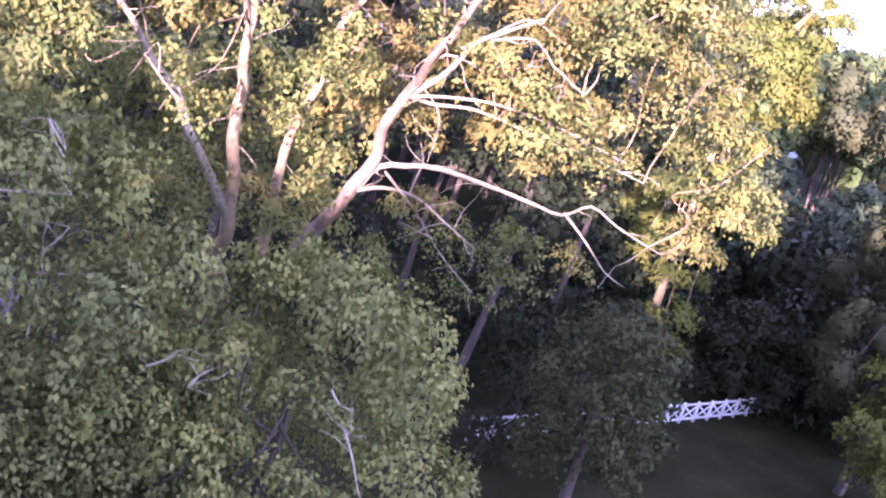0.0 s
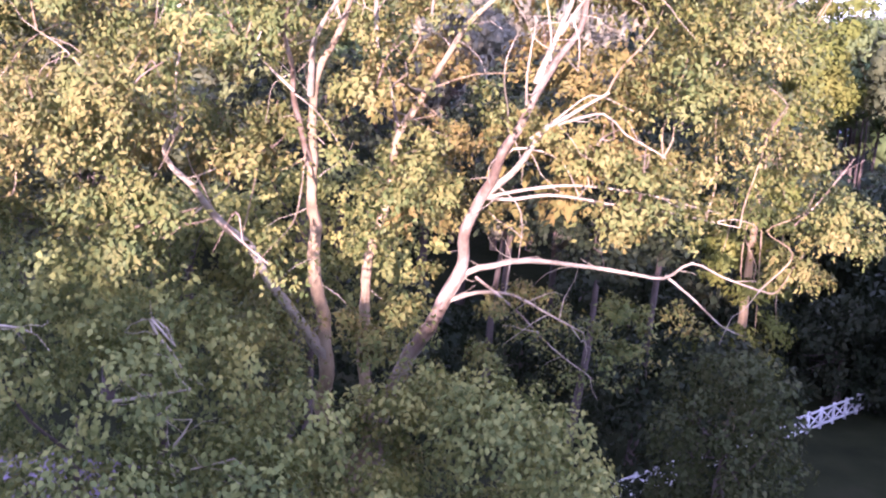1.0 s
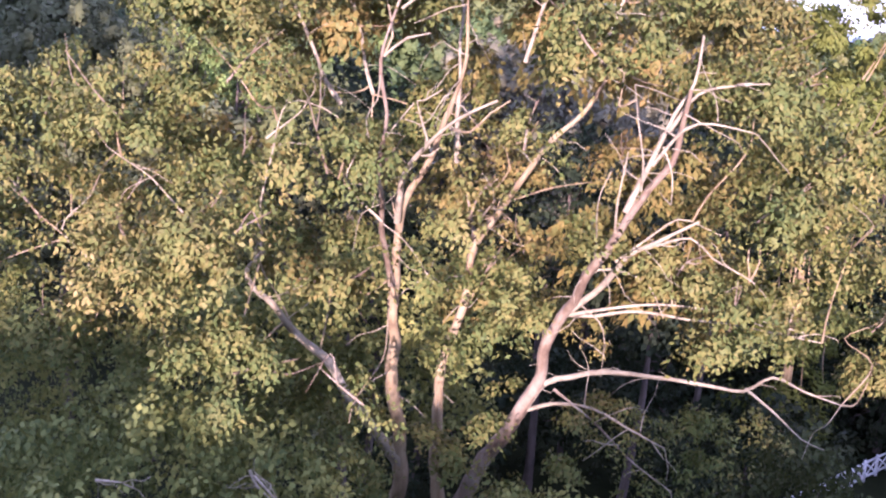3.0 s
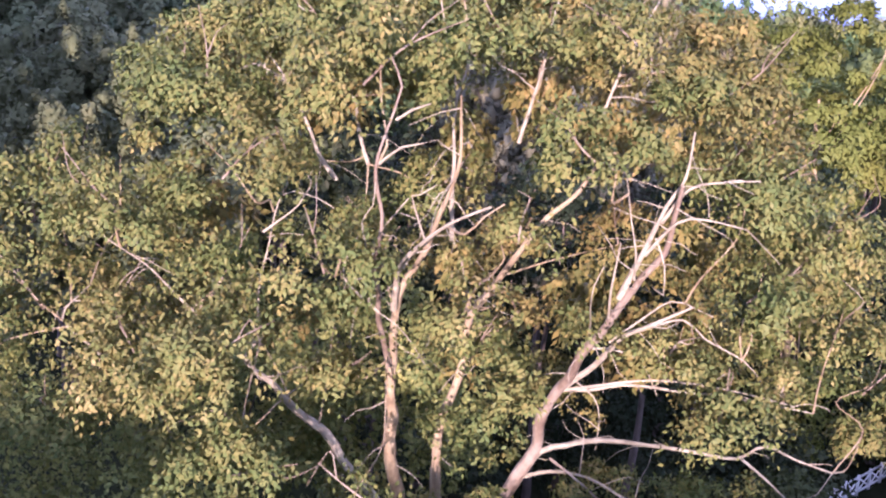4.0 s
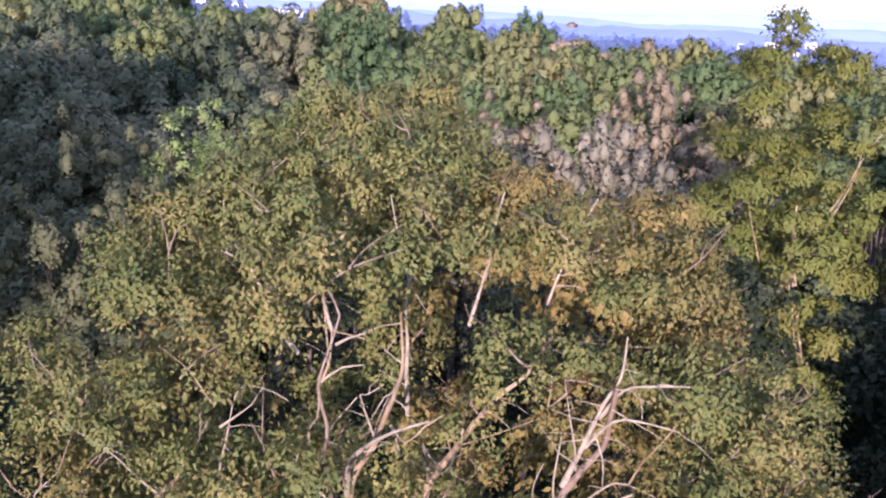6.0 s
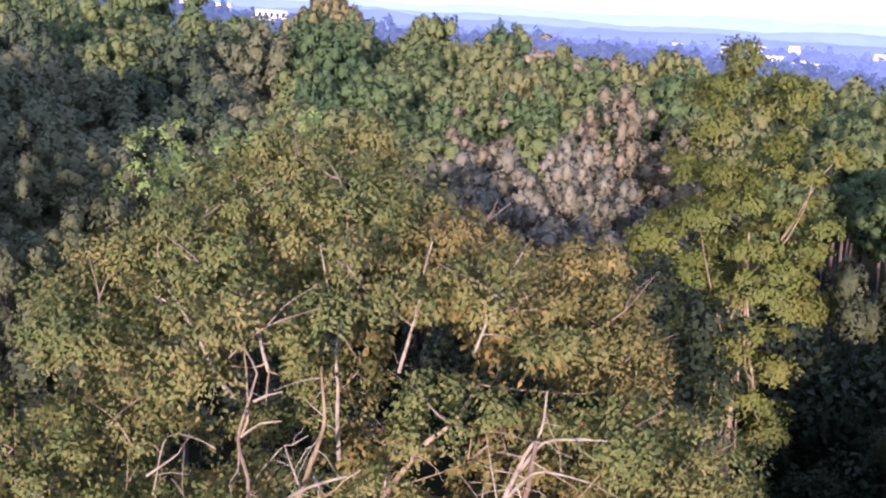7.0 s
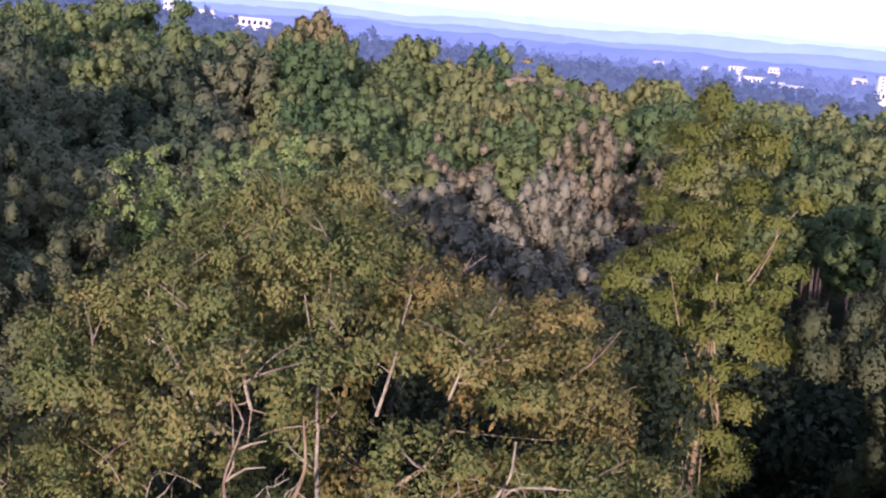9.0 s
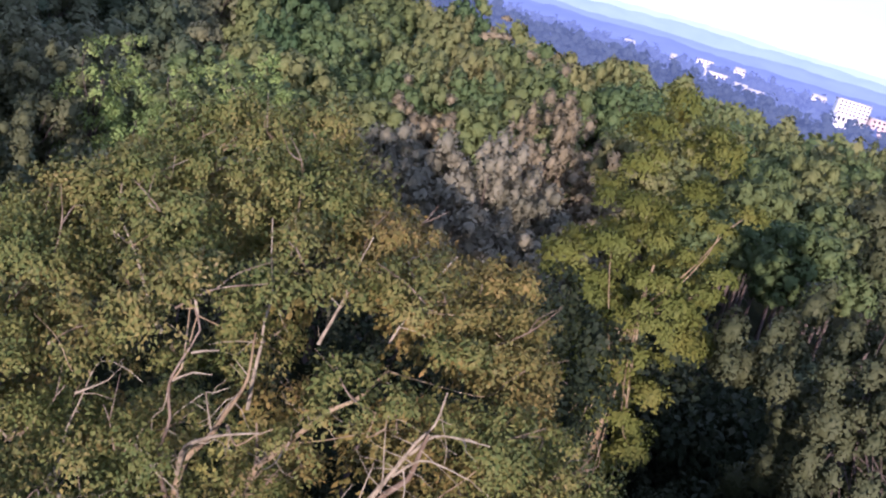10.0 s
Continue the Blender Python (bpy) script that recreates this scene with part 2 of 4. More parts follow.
def leaves(rng, centres, rad, outward, per, size, droop=0.7, tall=1.25, keep=None, wild=0.75, soft_n=0.5):
    """Leaf blades, two triangles folded along the midrib, hung about the spray centres."""
    n = len(centres) * per
    c, r, o = np.repeat(centres, per, 0), np.repeat(rad, per), np.repeat(outward, per, 0)
    u = unit(rng.standard_normal((n, 3)) + 0.35 * o)
    p = c + u * (r * (0.35 + 0.65 * rng.random(n) ** 0.5))[:, None] * (1, 1, tall)
    if keep is not None:
        ok = keep(p)
        p, u, o = p[ok], u[ok], o[ok]
        n = len(p)
    long = unit(0.6 * rng.standard_normal((n, 3)) + 0.4 * o + np.array((0, 0, -droop)) * 1.5)
    face = wild * rng.standard_normal((n, 3)) + 1.1 * o + np.array((0, 0, 0.35))
    side = unit(np.cross(long, face))
    face = np.cross(side, long)
    flip = np.sign((face * o).sum(1, keepdims=True) + 1e-6)
    face *= flip; side = side * flip
    s = size * (0.65 + 0.7 * rng.random(n))[:, None]
    v = np.stack([p, p + long * s * 0.45 + side * s * 0.33 + face * s * 0.1, p + long * s, p + long * s * 0.45 - side * s * 0.33 + face * s * 0.1], 1)
    i = np.arange(n)[:, None] * 4
    f = np.concatenate([i + (0, 1, 2), i + (0, 2, 3)], 1).reshape(-1, 3)
    lie = unit(soft_n * o + (1 - soft_n) * face)
    return v.reshape(-1, 3), f, np.repeat(lie, 4, 0)


def ball(levels):
    bm = bmesh.new()
    bmesh.ops.create_icosphere(bm, subdivisions=levels, radius=1.0)
    v, f = np.array([tuple(p.co) for p in bm.verts]), np.array([[p.index for p in g.verts] for g in bm.faces])
    bm.free()
    return v, f


BALL = {1: ball(1)}


def puffs(rng, lobes, size, cover=1.5, low=-0.4, wild=0.3, flat=1.15, core=1, mid=None):
    """Tight rounded tufts: leaf sprays laid like shingles over each bough's skin."""
    ps, us = [], []
    q = np.array(lobes)
    span = np.stack([rng.uniform(0.75, 1.25, len(q)), rng.uniform(0.75, 1.25, len(q)), flat * rng.uniform(0.8, 1.35, len(q))], 1)
    for (x, y, z, r), s3 in zip(q, span):
        n = int(4 * math.pi * r * r * cover / (0.42 * size * size))
        u = unit(rng.standard_normal((n, 3)))
        u = u[u[:, 2] > low - 0.2 * rng.random(n)]
        k = unit(rng.standard_normal((5, 3)))
        bump = 1 + 0.13 * np.sin(u @ k.T * 6.5 + rng.uniform(0, 6.28, 5)).sum(1) / 1.6 + 0.05 * rng.standard_normal(len(u))
        ps.append(np.array((x, y, z)) + u * (r * bump)[:, None] * s3); us.append(u)
    p, u = np.vstack(ps), np.vstack(us)
    n = len(p)
    face = unit(u + wild * rng.standard_normal((n, 3)) + (0, 0, 0.1))
    long = rng.standard_normal((n, 3))
    long = unit(long - face * (long * face).sum(1, keepdims=True))
    side = np.cross(face, long)
    s = size * (0.6 + 0.8 * rng.random(n))[:, None] * 0.5
    v = np.stack([p + long * s * 1.3, p - long * s * 0.7 + side * s, p - long * s * 0.7 - side * s * (0.6 + 0.6 * rng.random((n, 1)))], 1)
    lie = unit(0.85 * u + 0.15 * face)
    if mid is not None:
        lie = unit(lie + 0.9 * unit((p - np.array(mid)) * (1, 1, 0.8)))
    # the dense inside of each tuft
    bv, bf = BALL[core]
    k = len(q)
    cv = q[:, None, :3] + bv * (q[:, None, 3:] * 0.74 * (1 + 0.16 * rng.standard_normal((k, len(bv), 1)))) * span[:, None]
    cf = bf + (np.arange(k) * len(bv))[:, None, None] + 3 * n
    return (np.vstack([v.reshape(-1, 3), cv.reshape(-1, 3)]), np.vstack([np.arange(3 * n).reshape(-1, 3), cf.reshape(-1, 3)]),
            np.vstack([np.repeat(lie, 3, 0), np.tile(bv, (k, 1))]))


def dome(rng, lobe, dense, size, keep=None, low=-0.4, droop=1.0, wild=0.55, deep=0.3, wide=0.27):
    """One bough: a thick uneven skin of hanging leaf blades over a rounded mass. dense: leaves to the square metre."""
    x, y, z, r = lobe
    n = int(4 * math.pi * r * r * dense)
    u = unit(rng.standard_normal((n, 3)))
    u = u[u[:, 2] > low - 0.25 * rng.random(n)]
    n = len(u)
    k = unit(rng.standard_normal((6, 3)))
    bump = 1 + 0.13 * np.sin(u @ k.T * 4.2 * r / 1.6 + rng.uniform(0, 6.28, 6)).sum(1) / 1.4
    p = np.array((x, y, z)) + u * (r * bump * (1 - deep * rng.random(n) ** 1.6))[:, None]
    p[:, 2] -= 0.25 * rng.random(n)
    ok = np.sin(p * 3.3 + np.sin(p[:, [1, 2, 0]] * 2.1) + x).sum(1) > -1.35
    if keep is not None:
        ok &= keep(p)
    p, u = p[ok], u[ok]
    n = len(p)
    long = unit(0.55 * rng.standard_normal((n, 3)) + 0.35 * u + np.array((0, 0, -droop)))
    face = wild * rng.standard_normal((n, 3)) + u + np.array((0, 0, 0.15))
    side = unit(np.cross(long, face)); face = np.cross(side, long)
    flip = np.sign((face * u).sum(1, keepdims=True) + 1e-6)
    face *= flip; side = side * flip
    s = size * (0.6 + 0.8 * rng.random(n))[:, None]
    v = np.stack([p, p + long * s * 0.42 + side * s * wide - face * s * 0.08, p + long * s, p + long * s * 0.42 - side * s * wide - face * s * 0.08], 1)
    i = np.arange(n)[:, None] * 4
    return v.reshape(-1, 3), np.concatenate([i + (0, 1, 2), i + (0, 2, 3)], 1).reshape(-1, 3), np.repeat(unit(0.6 * u + 0.4 * face), 4, 0)


def shell(rng, n, centre, radii, r, low=-0.6, power=2.1, jitter=0.08, gap=0.78):
    """Bough centres spread over an egg-shaped crown, evenly but unevenly tall."""
    out, tries = [], 0
    while len(out) < n and tries < n * 60:
        tries += 1
        u = unit(rng.standard_normal(3))
        if u[2] < low:
            continue
        k = (np.abs(u) ** power).sum() ** (-1 / power) * (0.84 + jitter * rng.standard_normal())
        p = np.array(centre) + u * k * np.array(radii)
        rr = r * (0.6 + 0.8 * rng.random())
        if all(np.linalg.norm((p - q[:3]) * (1, 1, 1.3)) > gap * (rr + q[3]) for q in out):
            out.append(np.array((*p, rr)))
    return out


def heap(made):
    """Several boughs in one mesh."""
    vs, fs, ns, at = [], [], [], 0
    for v, f, m in made:
        vs.append(v); fs.append(f + at); ns.append(m); at += len(v)
    return np.vstack(vs), np.vstack(fs), np.vstack(ns)


def cap(rng, t, dense, size, squash=0.8, mid=None):
    """A leaf clump: a rounded roof of leaf blades, ragged and hanging along its lower rim, hollow below."""
    x, y, z, r = t
    n = int(4 * math.pi * r * r * dense * 0.62)
    u = unit(rng.standard_normal((n, 3)) + (0, -0.25, 0.45))
    rim = rng.uniform(0, 6.28, 3)
    az = np.arctan2(u[:, 1], u[:, 0])
    u = u[u[:, 2] > -0.22 + 0.3 * np.sin(3 * az + rim[0]) * np.sin(5 * az + rim[1]) - 0.3 * rng.random(n) ** 2]
    n = len(u)
    k = unit(rng.standard_normal((5, 3)))
    bump = 1 + 0.15 * np.sin(u @ k.T * 4.6 + rng.uniform(0, 6.28, 5)).sum(1) / 1.5
    p = np.array((x, y, z)) + u * (r * bump * (1 - 0.55 * rng.random(n) ** 1.7))[:, None] * (1, 1, squash)
    p += rng.normal(0, 0.07, (n, 3))
    p[:, 2] -= rng.random(n) ** 3 * 0.6 * r
    ok = np.sin(p * 5.2 + np.sin(p[:, [1, 2, 0]] * 3.1) + x).sum(1) > -0.75
    p, u = p[ok], u[ok]
    n = len(p)
    way = unit(0.75 * rng.standard_normal((n, 3)) + 0.3 * u - np.array((0, 0, 0.75)))
    face = 0.8 * rng.standard_normal((n, 3)) + u
    side = unit(np.cross(way, face)); face = np.cross(side, way)
    flip = np.sign((face * u).sum(1, keepdims=True) + 1e-6)
    face *= flip; side = side * flip
    s = size * (0.6 + 0.8 * rng.random(n))[:, None]
    v = np.stack([p, p + way * s * 0.42 + side * s * 0.25 - face * s * 0.08, p + way * s, p + way * s * 0.42 - side * s * 0.25 - face * s * 0.08], 1)
    i = np.arange(n)[:, None] * 4
    return v.reshape(-1, 3), np.concatenate([i + (0, 1, 2), i + (0, 2, 3)], 1).reshape(-1, 3), np.repeat(unit(0.5 * u + 0.3 * face + (0 if mid is None else 0.55 * unit(p - np.array(mid)))), 4, 0)


def bough(rng, q, dense, size, keep=None, many=2.3):
    """A bough of separate leaf clumps, some standing well forward, with deep pockets between them."""
    x, y, z, r = q
    clumps = shell(rng, int(many * r * r) + 3, (x, y, z - 0.1 * r), (r * 0.72, r * 0.85, r * 0.66), min(0.8, 0.5 * r), -0.35, 2.0, 0.16, 0.5)
    v, f, n = heap([cap(rng, t, dense, size, 0.8, (x, y, z - 0.5 * r)) for t in clumps])
    if keep is None:
        return v, f, n
    ok = np.repeat(keep(v[0::4]), 4)
    v, n = v[ok], n[ok]
    i = np.arange(len(v) // 4)[:, None] * 4
    return v, np.concatenate([i + (0, 1, 2), i + (0, 2, 3)], 1).reshape(-1, 3), n


def leaf_mesh(name, made, leaf):
    v, f, nor = made
    return mesh_of(name, v, f, LEAF[leaf], False, nor)


def grow(name, at, height, crown, radii, boughs, bough_r, leaf, size, per, cover, seed, label, category="tree", bark=bark_dark,
         group="", trunk_r=0.3, low=-0.6, small=0.5, droop=0.5, split=1, lean=(0, 0), tall=1.1, gap=0.8, wild=0.75, tufts=0.0, jitter=0.08, flat=1.15, under=-0.45, bare=None):
    """A broad-leaved tree: trunk, limbs that reach into the boughs, and a crown of sprays of leaves."""
    rng = np.random.default_rng(seed)
    thing = new(name)
    thing.location = at
    tagged(thing, label, category, group)
    lobes = [q for q in shell(rng, boughs, crown, radii, bough_r, low, jitter=jitter, gap=gap) if bare is None or not bare(q)]
    top = np.array((lean[0] + crown[0], lean[1] + crown[1], crown[2] + 0.35 * radii[2]))
    mid = np.array((crown[0] * 0.5, crown[1] * 0.5, crown[2] * 0.55)) + np.array((*rng.normal(0, 0.25, 2), 0))
    part("trunk", mesh_of("trunk", *tube([(0, 0, -0.3), (0.1, 0.05, 0.6), mid, (crown[0], crown[1], crown[2]), top], trunk_r * 1.25, trunk_r * 0.18, 9, 0.06, 0.8, rng, 0.7), bark, True), thing)
    order = sorted(lobes, key=lambda q: q[1])[: max(4, boughs // 5)]
    for q in order:
        f = rng.uniform(0.35, 0.9)
        a = mid * (1 - f) + top * f
        b = q[:3]
        m = (a + b) / 2 + np.array((0, 0, -0.08 * np.linalg.norm(b - a)))
        part("limb", mesh_of("limb", *tube([a, m + rng.normal(0, 0.25, 3), b - (b - m) * 0.3 + rng.normal(0, 0.2, 3), b], trunk_r * 0.18, 0.02, 6, 0.08, 0.6, rng), bark, True), thing)
    groups = [lobes[i::split] for i in range(split)]
    for g in groups:
        if 0 < tufts < 2:
            part("crown", leaf_mesh("crown", puffs(rng, g, size, tufts, under, wild, flat, 1, np.array(crown) - (0, 0, 0.3 * radii[2])), leaf), thing, "", "stuff")
            continue
        if tufts > 50:
            part("crown", leaf_mesh("crown", heap([cap(rng, q, tufts, size, flat, np.array(crown) * (1, 1, 0) + (0, 0, q[2] - 1.5)) for q in g]), leaf), thing, "", "stuff")
            continue
        if tufts:
            part("crown", leaf_mesh("crown", heap([dome(rng, q, tufts, size, None, -0.35, droop, wild, 0.22) for q in g]), leaf), thing, "", "stuff")
            continue
        c, r, o = clump_points(rng, g, cover, small=small)
        part("crown", leaf_mesh("crown", leaves(rng, c, r, o, per, size, droop, tall, None, wild), leaf), thing, "", "stuff")
    return thing


# ---- ground ----
def shade_top(x):
    """Height of the unseen treetops added on the rise behind, which the low sun comes over; shaped to set the shade
    line.
    """
    return np.interp(x, [-70, -45, -38.5, -32, -27, -18, -13, -8, -4, 2, 5, 9.5, 12, 16, 17.5, 20.5, 60], [40, 40, 33, 19, 17.0, 16.8, 15.8, 14.3, 15.3, 15.4, 12.5, 12.5, 18.5, 21, 21, 10, 10]) + 112 * math.tan(radians(SUN_EL))


def ground_z(x, y):
    # unseen rise added behind, to carry the trees that cast the shade
    ridge = (shade_top(x) - 19.0) * np.exp(-(((y + 76) / 27.0) ** 2))
    hill = 30 * np.exp(-(((x + 330) / 190.0) ** 2 + ((y - 720) / 240.0) ** 2))
    woods = 4.0 * np.exp(-(((x + 45) / 30.0) ** 2 + ((y - 120) / 60.0) ** 2))
    fall = -22.0 * np.clip((np.hypot(x, y) - 150) / 800, 0, 1)
    rise = 9 * np.exp(-(((x - 20) / 120.0) ** 2 + ((y - 690) / 90.0) ** 2)) + 11 * np.exp(-(((x + 88) / 50.0) ** 2 + ((y - 225) / 75.0) ** 2))
    return ridge + hill + woods + fall + rise + 0.25 * np.sin(x * 0.09 + 1) * np.sin(y * 0.07)


axis = np.concatenate([-np.geomspace(4600, 150, 34), np.arange(-144, 145, 6.0), np.geomspace(150, 4600, 34)])
gx, gy = np.meshgrid(axis, axis, indexing="ij")
gv = np.stack([gx, gy, ground_z(gx, gy)], -1).reshape(-1, 3)
n = len(axis)
gi, gj = np.meshgrid(np.arange(n - 1), np.arange(n - 1), indexing="ij")
gf = np.stack([gi * n + gj, (gi + 1) * n + gj, (gi + 1) * n + gj + 1, gi * n + gj + 1], -1).reshape(-1, 4)
tagged(new("ground", mesh_of("ground", gv, gf, grass, True)), "mown grass and woodland floor, colour darkened for evening shade under trees", "ground", "", "structure")

# ---- distant ridges ----
def ridge_line(name, dist, top, depth, seed, mat, rough, label, start=-1.2, end=1.2, swell=0.5, tail=0.0):
    rng = np.random.default_rng(seed)
    a = np.linspace(start, end, 420)
    h = top + swell * (np.sin(a * 5 + seed) * 0.6 + np.sin(a * 11 + 2 * seed) * 0.3) + rough * np.convolve(rng.standard_normal(430), np.ones(11) / 3.3, "valid")
    if tail:
        h = -30 + (h + 30) * np.clip((end - a) / (tail * (end - start)), 0, 1) ** 0.6
    rows = []
    for k, d in ((-60, dist - depth), (0.75, dist - depth * 0.35), (1.0, dist), (-60, dist + depth)):
        z = np.full(420, -40.0) if k < 0 else -40 + (h + 40) * k
        rows.append(np.stack([np.sin(a) * d, np.cos(a) * d, z], -1))
    v = np.vstack(rows)
    i, j = np.meshgrid(np.arange(3), np.arange(419), indexing="ij")
    f = np.stack([i * 420 + j, i * 420 + j + 1, (i + 1) * 420 + j + 1, (i + 1) * 420 + j], -1).reshape(-1, 4)
    tagged(new(name, mesh_of(name, v, f, mat, True)), label, "hills", "", "structure")


# the haze over each ridge is put into its own glowing colour
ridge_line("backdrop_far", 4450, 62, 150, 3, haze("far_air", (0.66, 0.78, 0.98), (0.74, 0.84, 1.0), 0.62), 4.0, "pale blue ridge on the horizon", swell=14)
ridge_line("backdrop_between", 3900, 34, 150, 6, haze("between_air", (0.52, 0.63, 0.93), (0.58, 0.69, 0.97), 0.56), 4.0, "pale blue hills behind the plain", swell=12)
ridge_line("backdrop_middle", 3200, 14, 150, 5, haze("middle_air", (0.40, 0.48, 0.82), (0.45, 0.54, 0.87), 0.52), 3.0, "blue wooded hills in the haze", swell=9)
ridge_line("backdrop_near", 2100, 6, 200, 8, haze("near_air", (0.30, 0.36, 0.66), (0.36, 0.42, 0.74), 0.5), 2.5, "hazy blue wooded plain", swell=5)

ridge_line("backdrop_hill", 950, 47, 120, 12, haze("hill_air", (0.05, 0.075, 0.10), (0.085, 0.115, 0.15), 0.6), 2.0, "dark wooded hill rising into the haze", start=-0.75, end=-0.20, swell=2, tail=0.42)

# ---- the large sycamore ----
BASE = (-2.6, 39.5, 0.0)


def local(pts):
    return [(x - BASE[0], y - BASE[1], z - BASE[2]) for x, y, z in pts]


STEMS = []


def stem(kind, pts, r0, r1, bark):
    """One limb or branch: its line, first and last radius, bark."""
    STEMS.append((kind, pts, r0, r1, bark))


stem("limb", [(-2.3, 39.2, 6.5), (-2.1, 38.5, 9.3), (-1.2, 38, 11.3), (-0.3, 37, 13), (0.1, 36, 15.3), (0.4, 35.4, 16.4), (1, 34.3, 18), (1.6, 33, 19.5), (2.1, 32.6, 20.6), (2.5, 32.2, 21.5), (2.7, 31.8, 22.4), (2.8, 31.5, 23.3)], 0.38, 0.07, bark_white)
stem("limb", [(0.4, 35.4, 16.4), (1.4, 34.8, 17.6), (2.1, 34, 18.7), (2.7, 33.4, 19.2), (3.6, 32.9, 19.9)], 0.15, 0.04, bark_bleached)
stem("limb", [(1.7, 32.9, 20.0), (2.3, 32.4, 21.6), (2.6, 32.2, 22.6), (2.9, 32, 23.4), (3.0, 31.8, 24.6)], 0.12, 0.03, bark_bleached)
stem("limb", [(2.5, 32.3, 22.2), (3.0, 31.8, 23.1), (3.8, 31.4, 23.5), (4.6, 31.2, 23.6)], 0.07, 0.02, bark_bleached)
stem("limb", [(2.2, 32.5, 21.3), (2.8, 31.8, 22.3), (3.5, 31.4, 22.6), (4.4, 31.2, 22.4)], 0.07, 0.02, bark_bleached)
stem("limb", [(1.5, 33.1, 19.4), (1.5, 32.6, 20.3), (1.55, 32.4, 21.6)], 0.05, 0.02, bark_bleached)
stem("limb", [(-0.4, 37, 12.8), (0.2, 36.8, 14.0), (1.0, 36.75, 14.4), (2.1, 36.7, 14.55), (3.8, 36.6, 14.5), (6.1, 36.5, 14.5), (6.8, 36.2, 14.9), (8.8, 36, 14.4)], 0.13, 0.03, bark_bleached)
stem("limb", [(6.1, 36.5, 14.5), (7.0, 36.3, 13.9), (7.9, 36.1, 13.2), (8.5, 36, 13.0)], 0.06, 0.02, bark_bleached)
stem("limb", [(-0.3, 37, 13.0), (0.6, 36.6, 13.4), (1.7, 36, 13.6), (2.7, 35.6, 13.2), (3.8, 35.4, 12.8)], 0.09, 0.025, bark_bleached)
stem("limb", [(0.5, 36.3, 14.0), (1.8, 36.0, 13.2), (3.0, 35.8, 12.2), (4.2, 35.6, 11.4)], 0.06, 0.02, bark_white)
stem("limb", [(0.5, 35.4, 16.5), (2.3, 35.6, 16.65), (4.1, 35.8, 16.6), (6.3, 36, 16.5), (8.0, 36, 16.2)], 0.07, 0.02, bark_bleached)
stem("limb", [(-3.0, 39.4, 5.5), (-3.9, 38, 9.0), (-4.1, 37, 12.1), (-4.3, 36, 14.2), (-4.4, 35, 16.1), (-4.3, 34.2, 17.6), (-4.1, 33.5, 18.4), (-3.9, 33, 19.8), (-3.6, 32.5, 20.7), (-3.1, 32, 22), (-2.6, 31, 23.7), (-2.7, 30.5, 25.2)], 0.40, 0.03, bark_tan)
stem("limb", [(-4.35, 34.3, 17.2), (-4.5, 32.6, 19.0), (-4.5, 31, 20.8), (-4.4, 30, 22.3), (-4.5, 29.5, 23.5), (-4.0, 29, 24.9), (-4.0, 28.8, 25.5), (-4.2, 28.6, 26.1)], 0.12, 0.025, bark_white)
stem("limb", [(-4.05, 29.05, 24.7), (-3.7, 28.8, 25.0), (-3.3, 28.6, 25.15)], 0.05, 0.02, bark_bleached)
stem("limb", [(-4.45, 29.5, 23.6), (-3.9, 29.3, 24.1), (-3.4, 29.2, 24.2)], 0.05, 0.02, bark_bleached)
stem("limb", [(-4.2, 33.0, 19.2), (-4.0, 32.0, 20.5), (-3.4, 31, 21.4), (-2.7, 30, 22.2), (-1.8, 29.5, 22.8)], 0.11, 0.035, bark_bleached)
stem("limb", [(-2.5, 39.2, 6.5), (-3.0, 38.5, 11.5), (-3.0, 38.5, 13.2), (-2.6, 38.2, 15.1), (-2.3, 38, 16.3), (-2.2, 37.7, 17.7), (-1.5, 37, 19.1), (-0.9, 36.3, 20.4), (-0.3, 35.8, 21.4), (0.6, 35.3, 22.3), (1.2, 35, 23.6)], 0.30, 0.06, bark_tan)
stem("limb", [(-2.2, 37.7, 17.6), (-2.35, 37.6, 18.6), (-2.6, 37.4, 19.6)], 0.09, 0.04, bark_white)
stem("limb", [(-4.0, 37.4, 10.8), (-5.0, 36.5, 12.4), (-5.7, 36, 13.6), (-6.2, 35.8, 14.4), (-7, 35.4, 15.2), (-7.7, 34.8, 16.2), (-8.2, 34.2, 16.8), (-8.3, 33.8, 17.4), (-7.8, 33.5, 18)], 0.24, 0.08, bark_bleached)
stem("limb", [(-6.5, 37.4, 21.8), (-7.4, 37.0, 23.4), (-8.1, 36.7, 24.8), (-8.6, 37, 25.6), (-8.9, 37.3, 26.5)], 0.10, 0.02, bark_bleached)
stem("limb", [(-8.0, 36.7, 24.7), (-8.9, 36.5, 25.15), (-9.7, 36.4, 24.6)], 0.05, 0.02, bark_bleached)
stem("limb", [(-2.9, 36.2, 20.5), (-3.0, 35.6, 23), (-3.0, 35.5, 24.8), (-3.4, 35.4, 25.9), (-3.6, 35.3, 27.3)], 0.10, 0.02, bark_bleached)
stem("limb", [(-3.0, 35.5, 24.7), (-2.8, 35.5, 25.4), (-2.75, 35.5, 26.2)], 0.06, 0.02, bark_bleached)
stem("limb", [(-5.8, 39.5, 22.0), (-6.6, 40.3, 24.6), (-6.7, 40.5, 26.8), (-6.6, 40.5, 28.0)], 0.09, 0.02, bark_bleached)
stem("limb", [(-1.2, 35.9, 23.5), (-0.7, 35.4, 25.8), (-0.6, 35.4, 26.7), (-0.4, 35.4, 27.6)], 0.08, 0.02, bark_bleached)
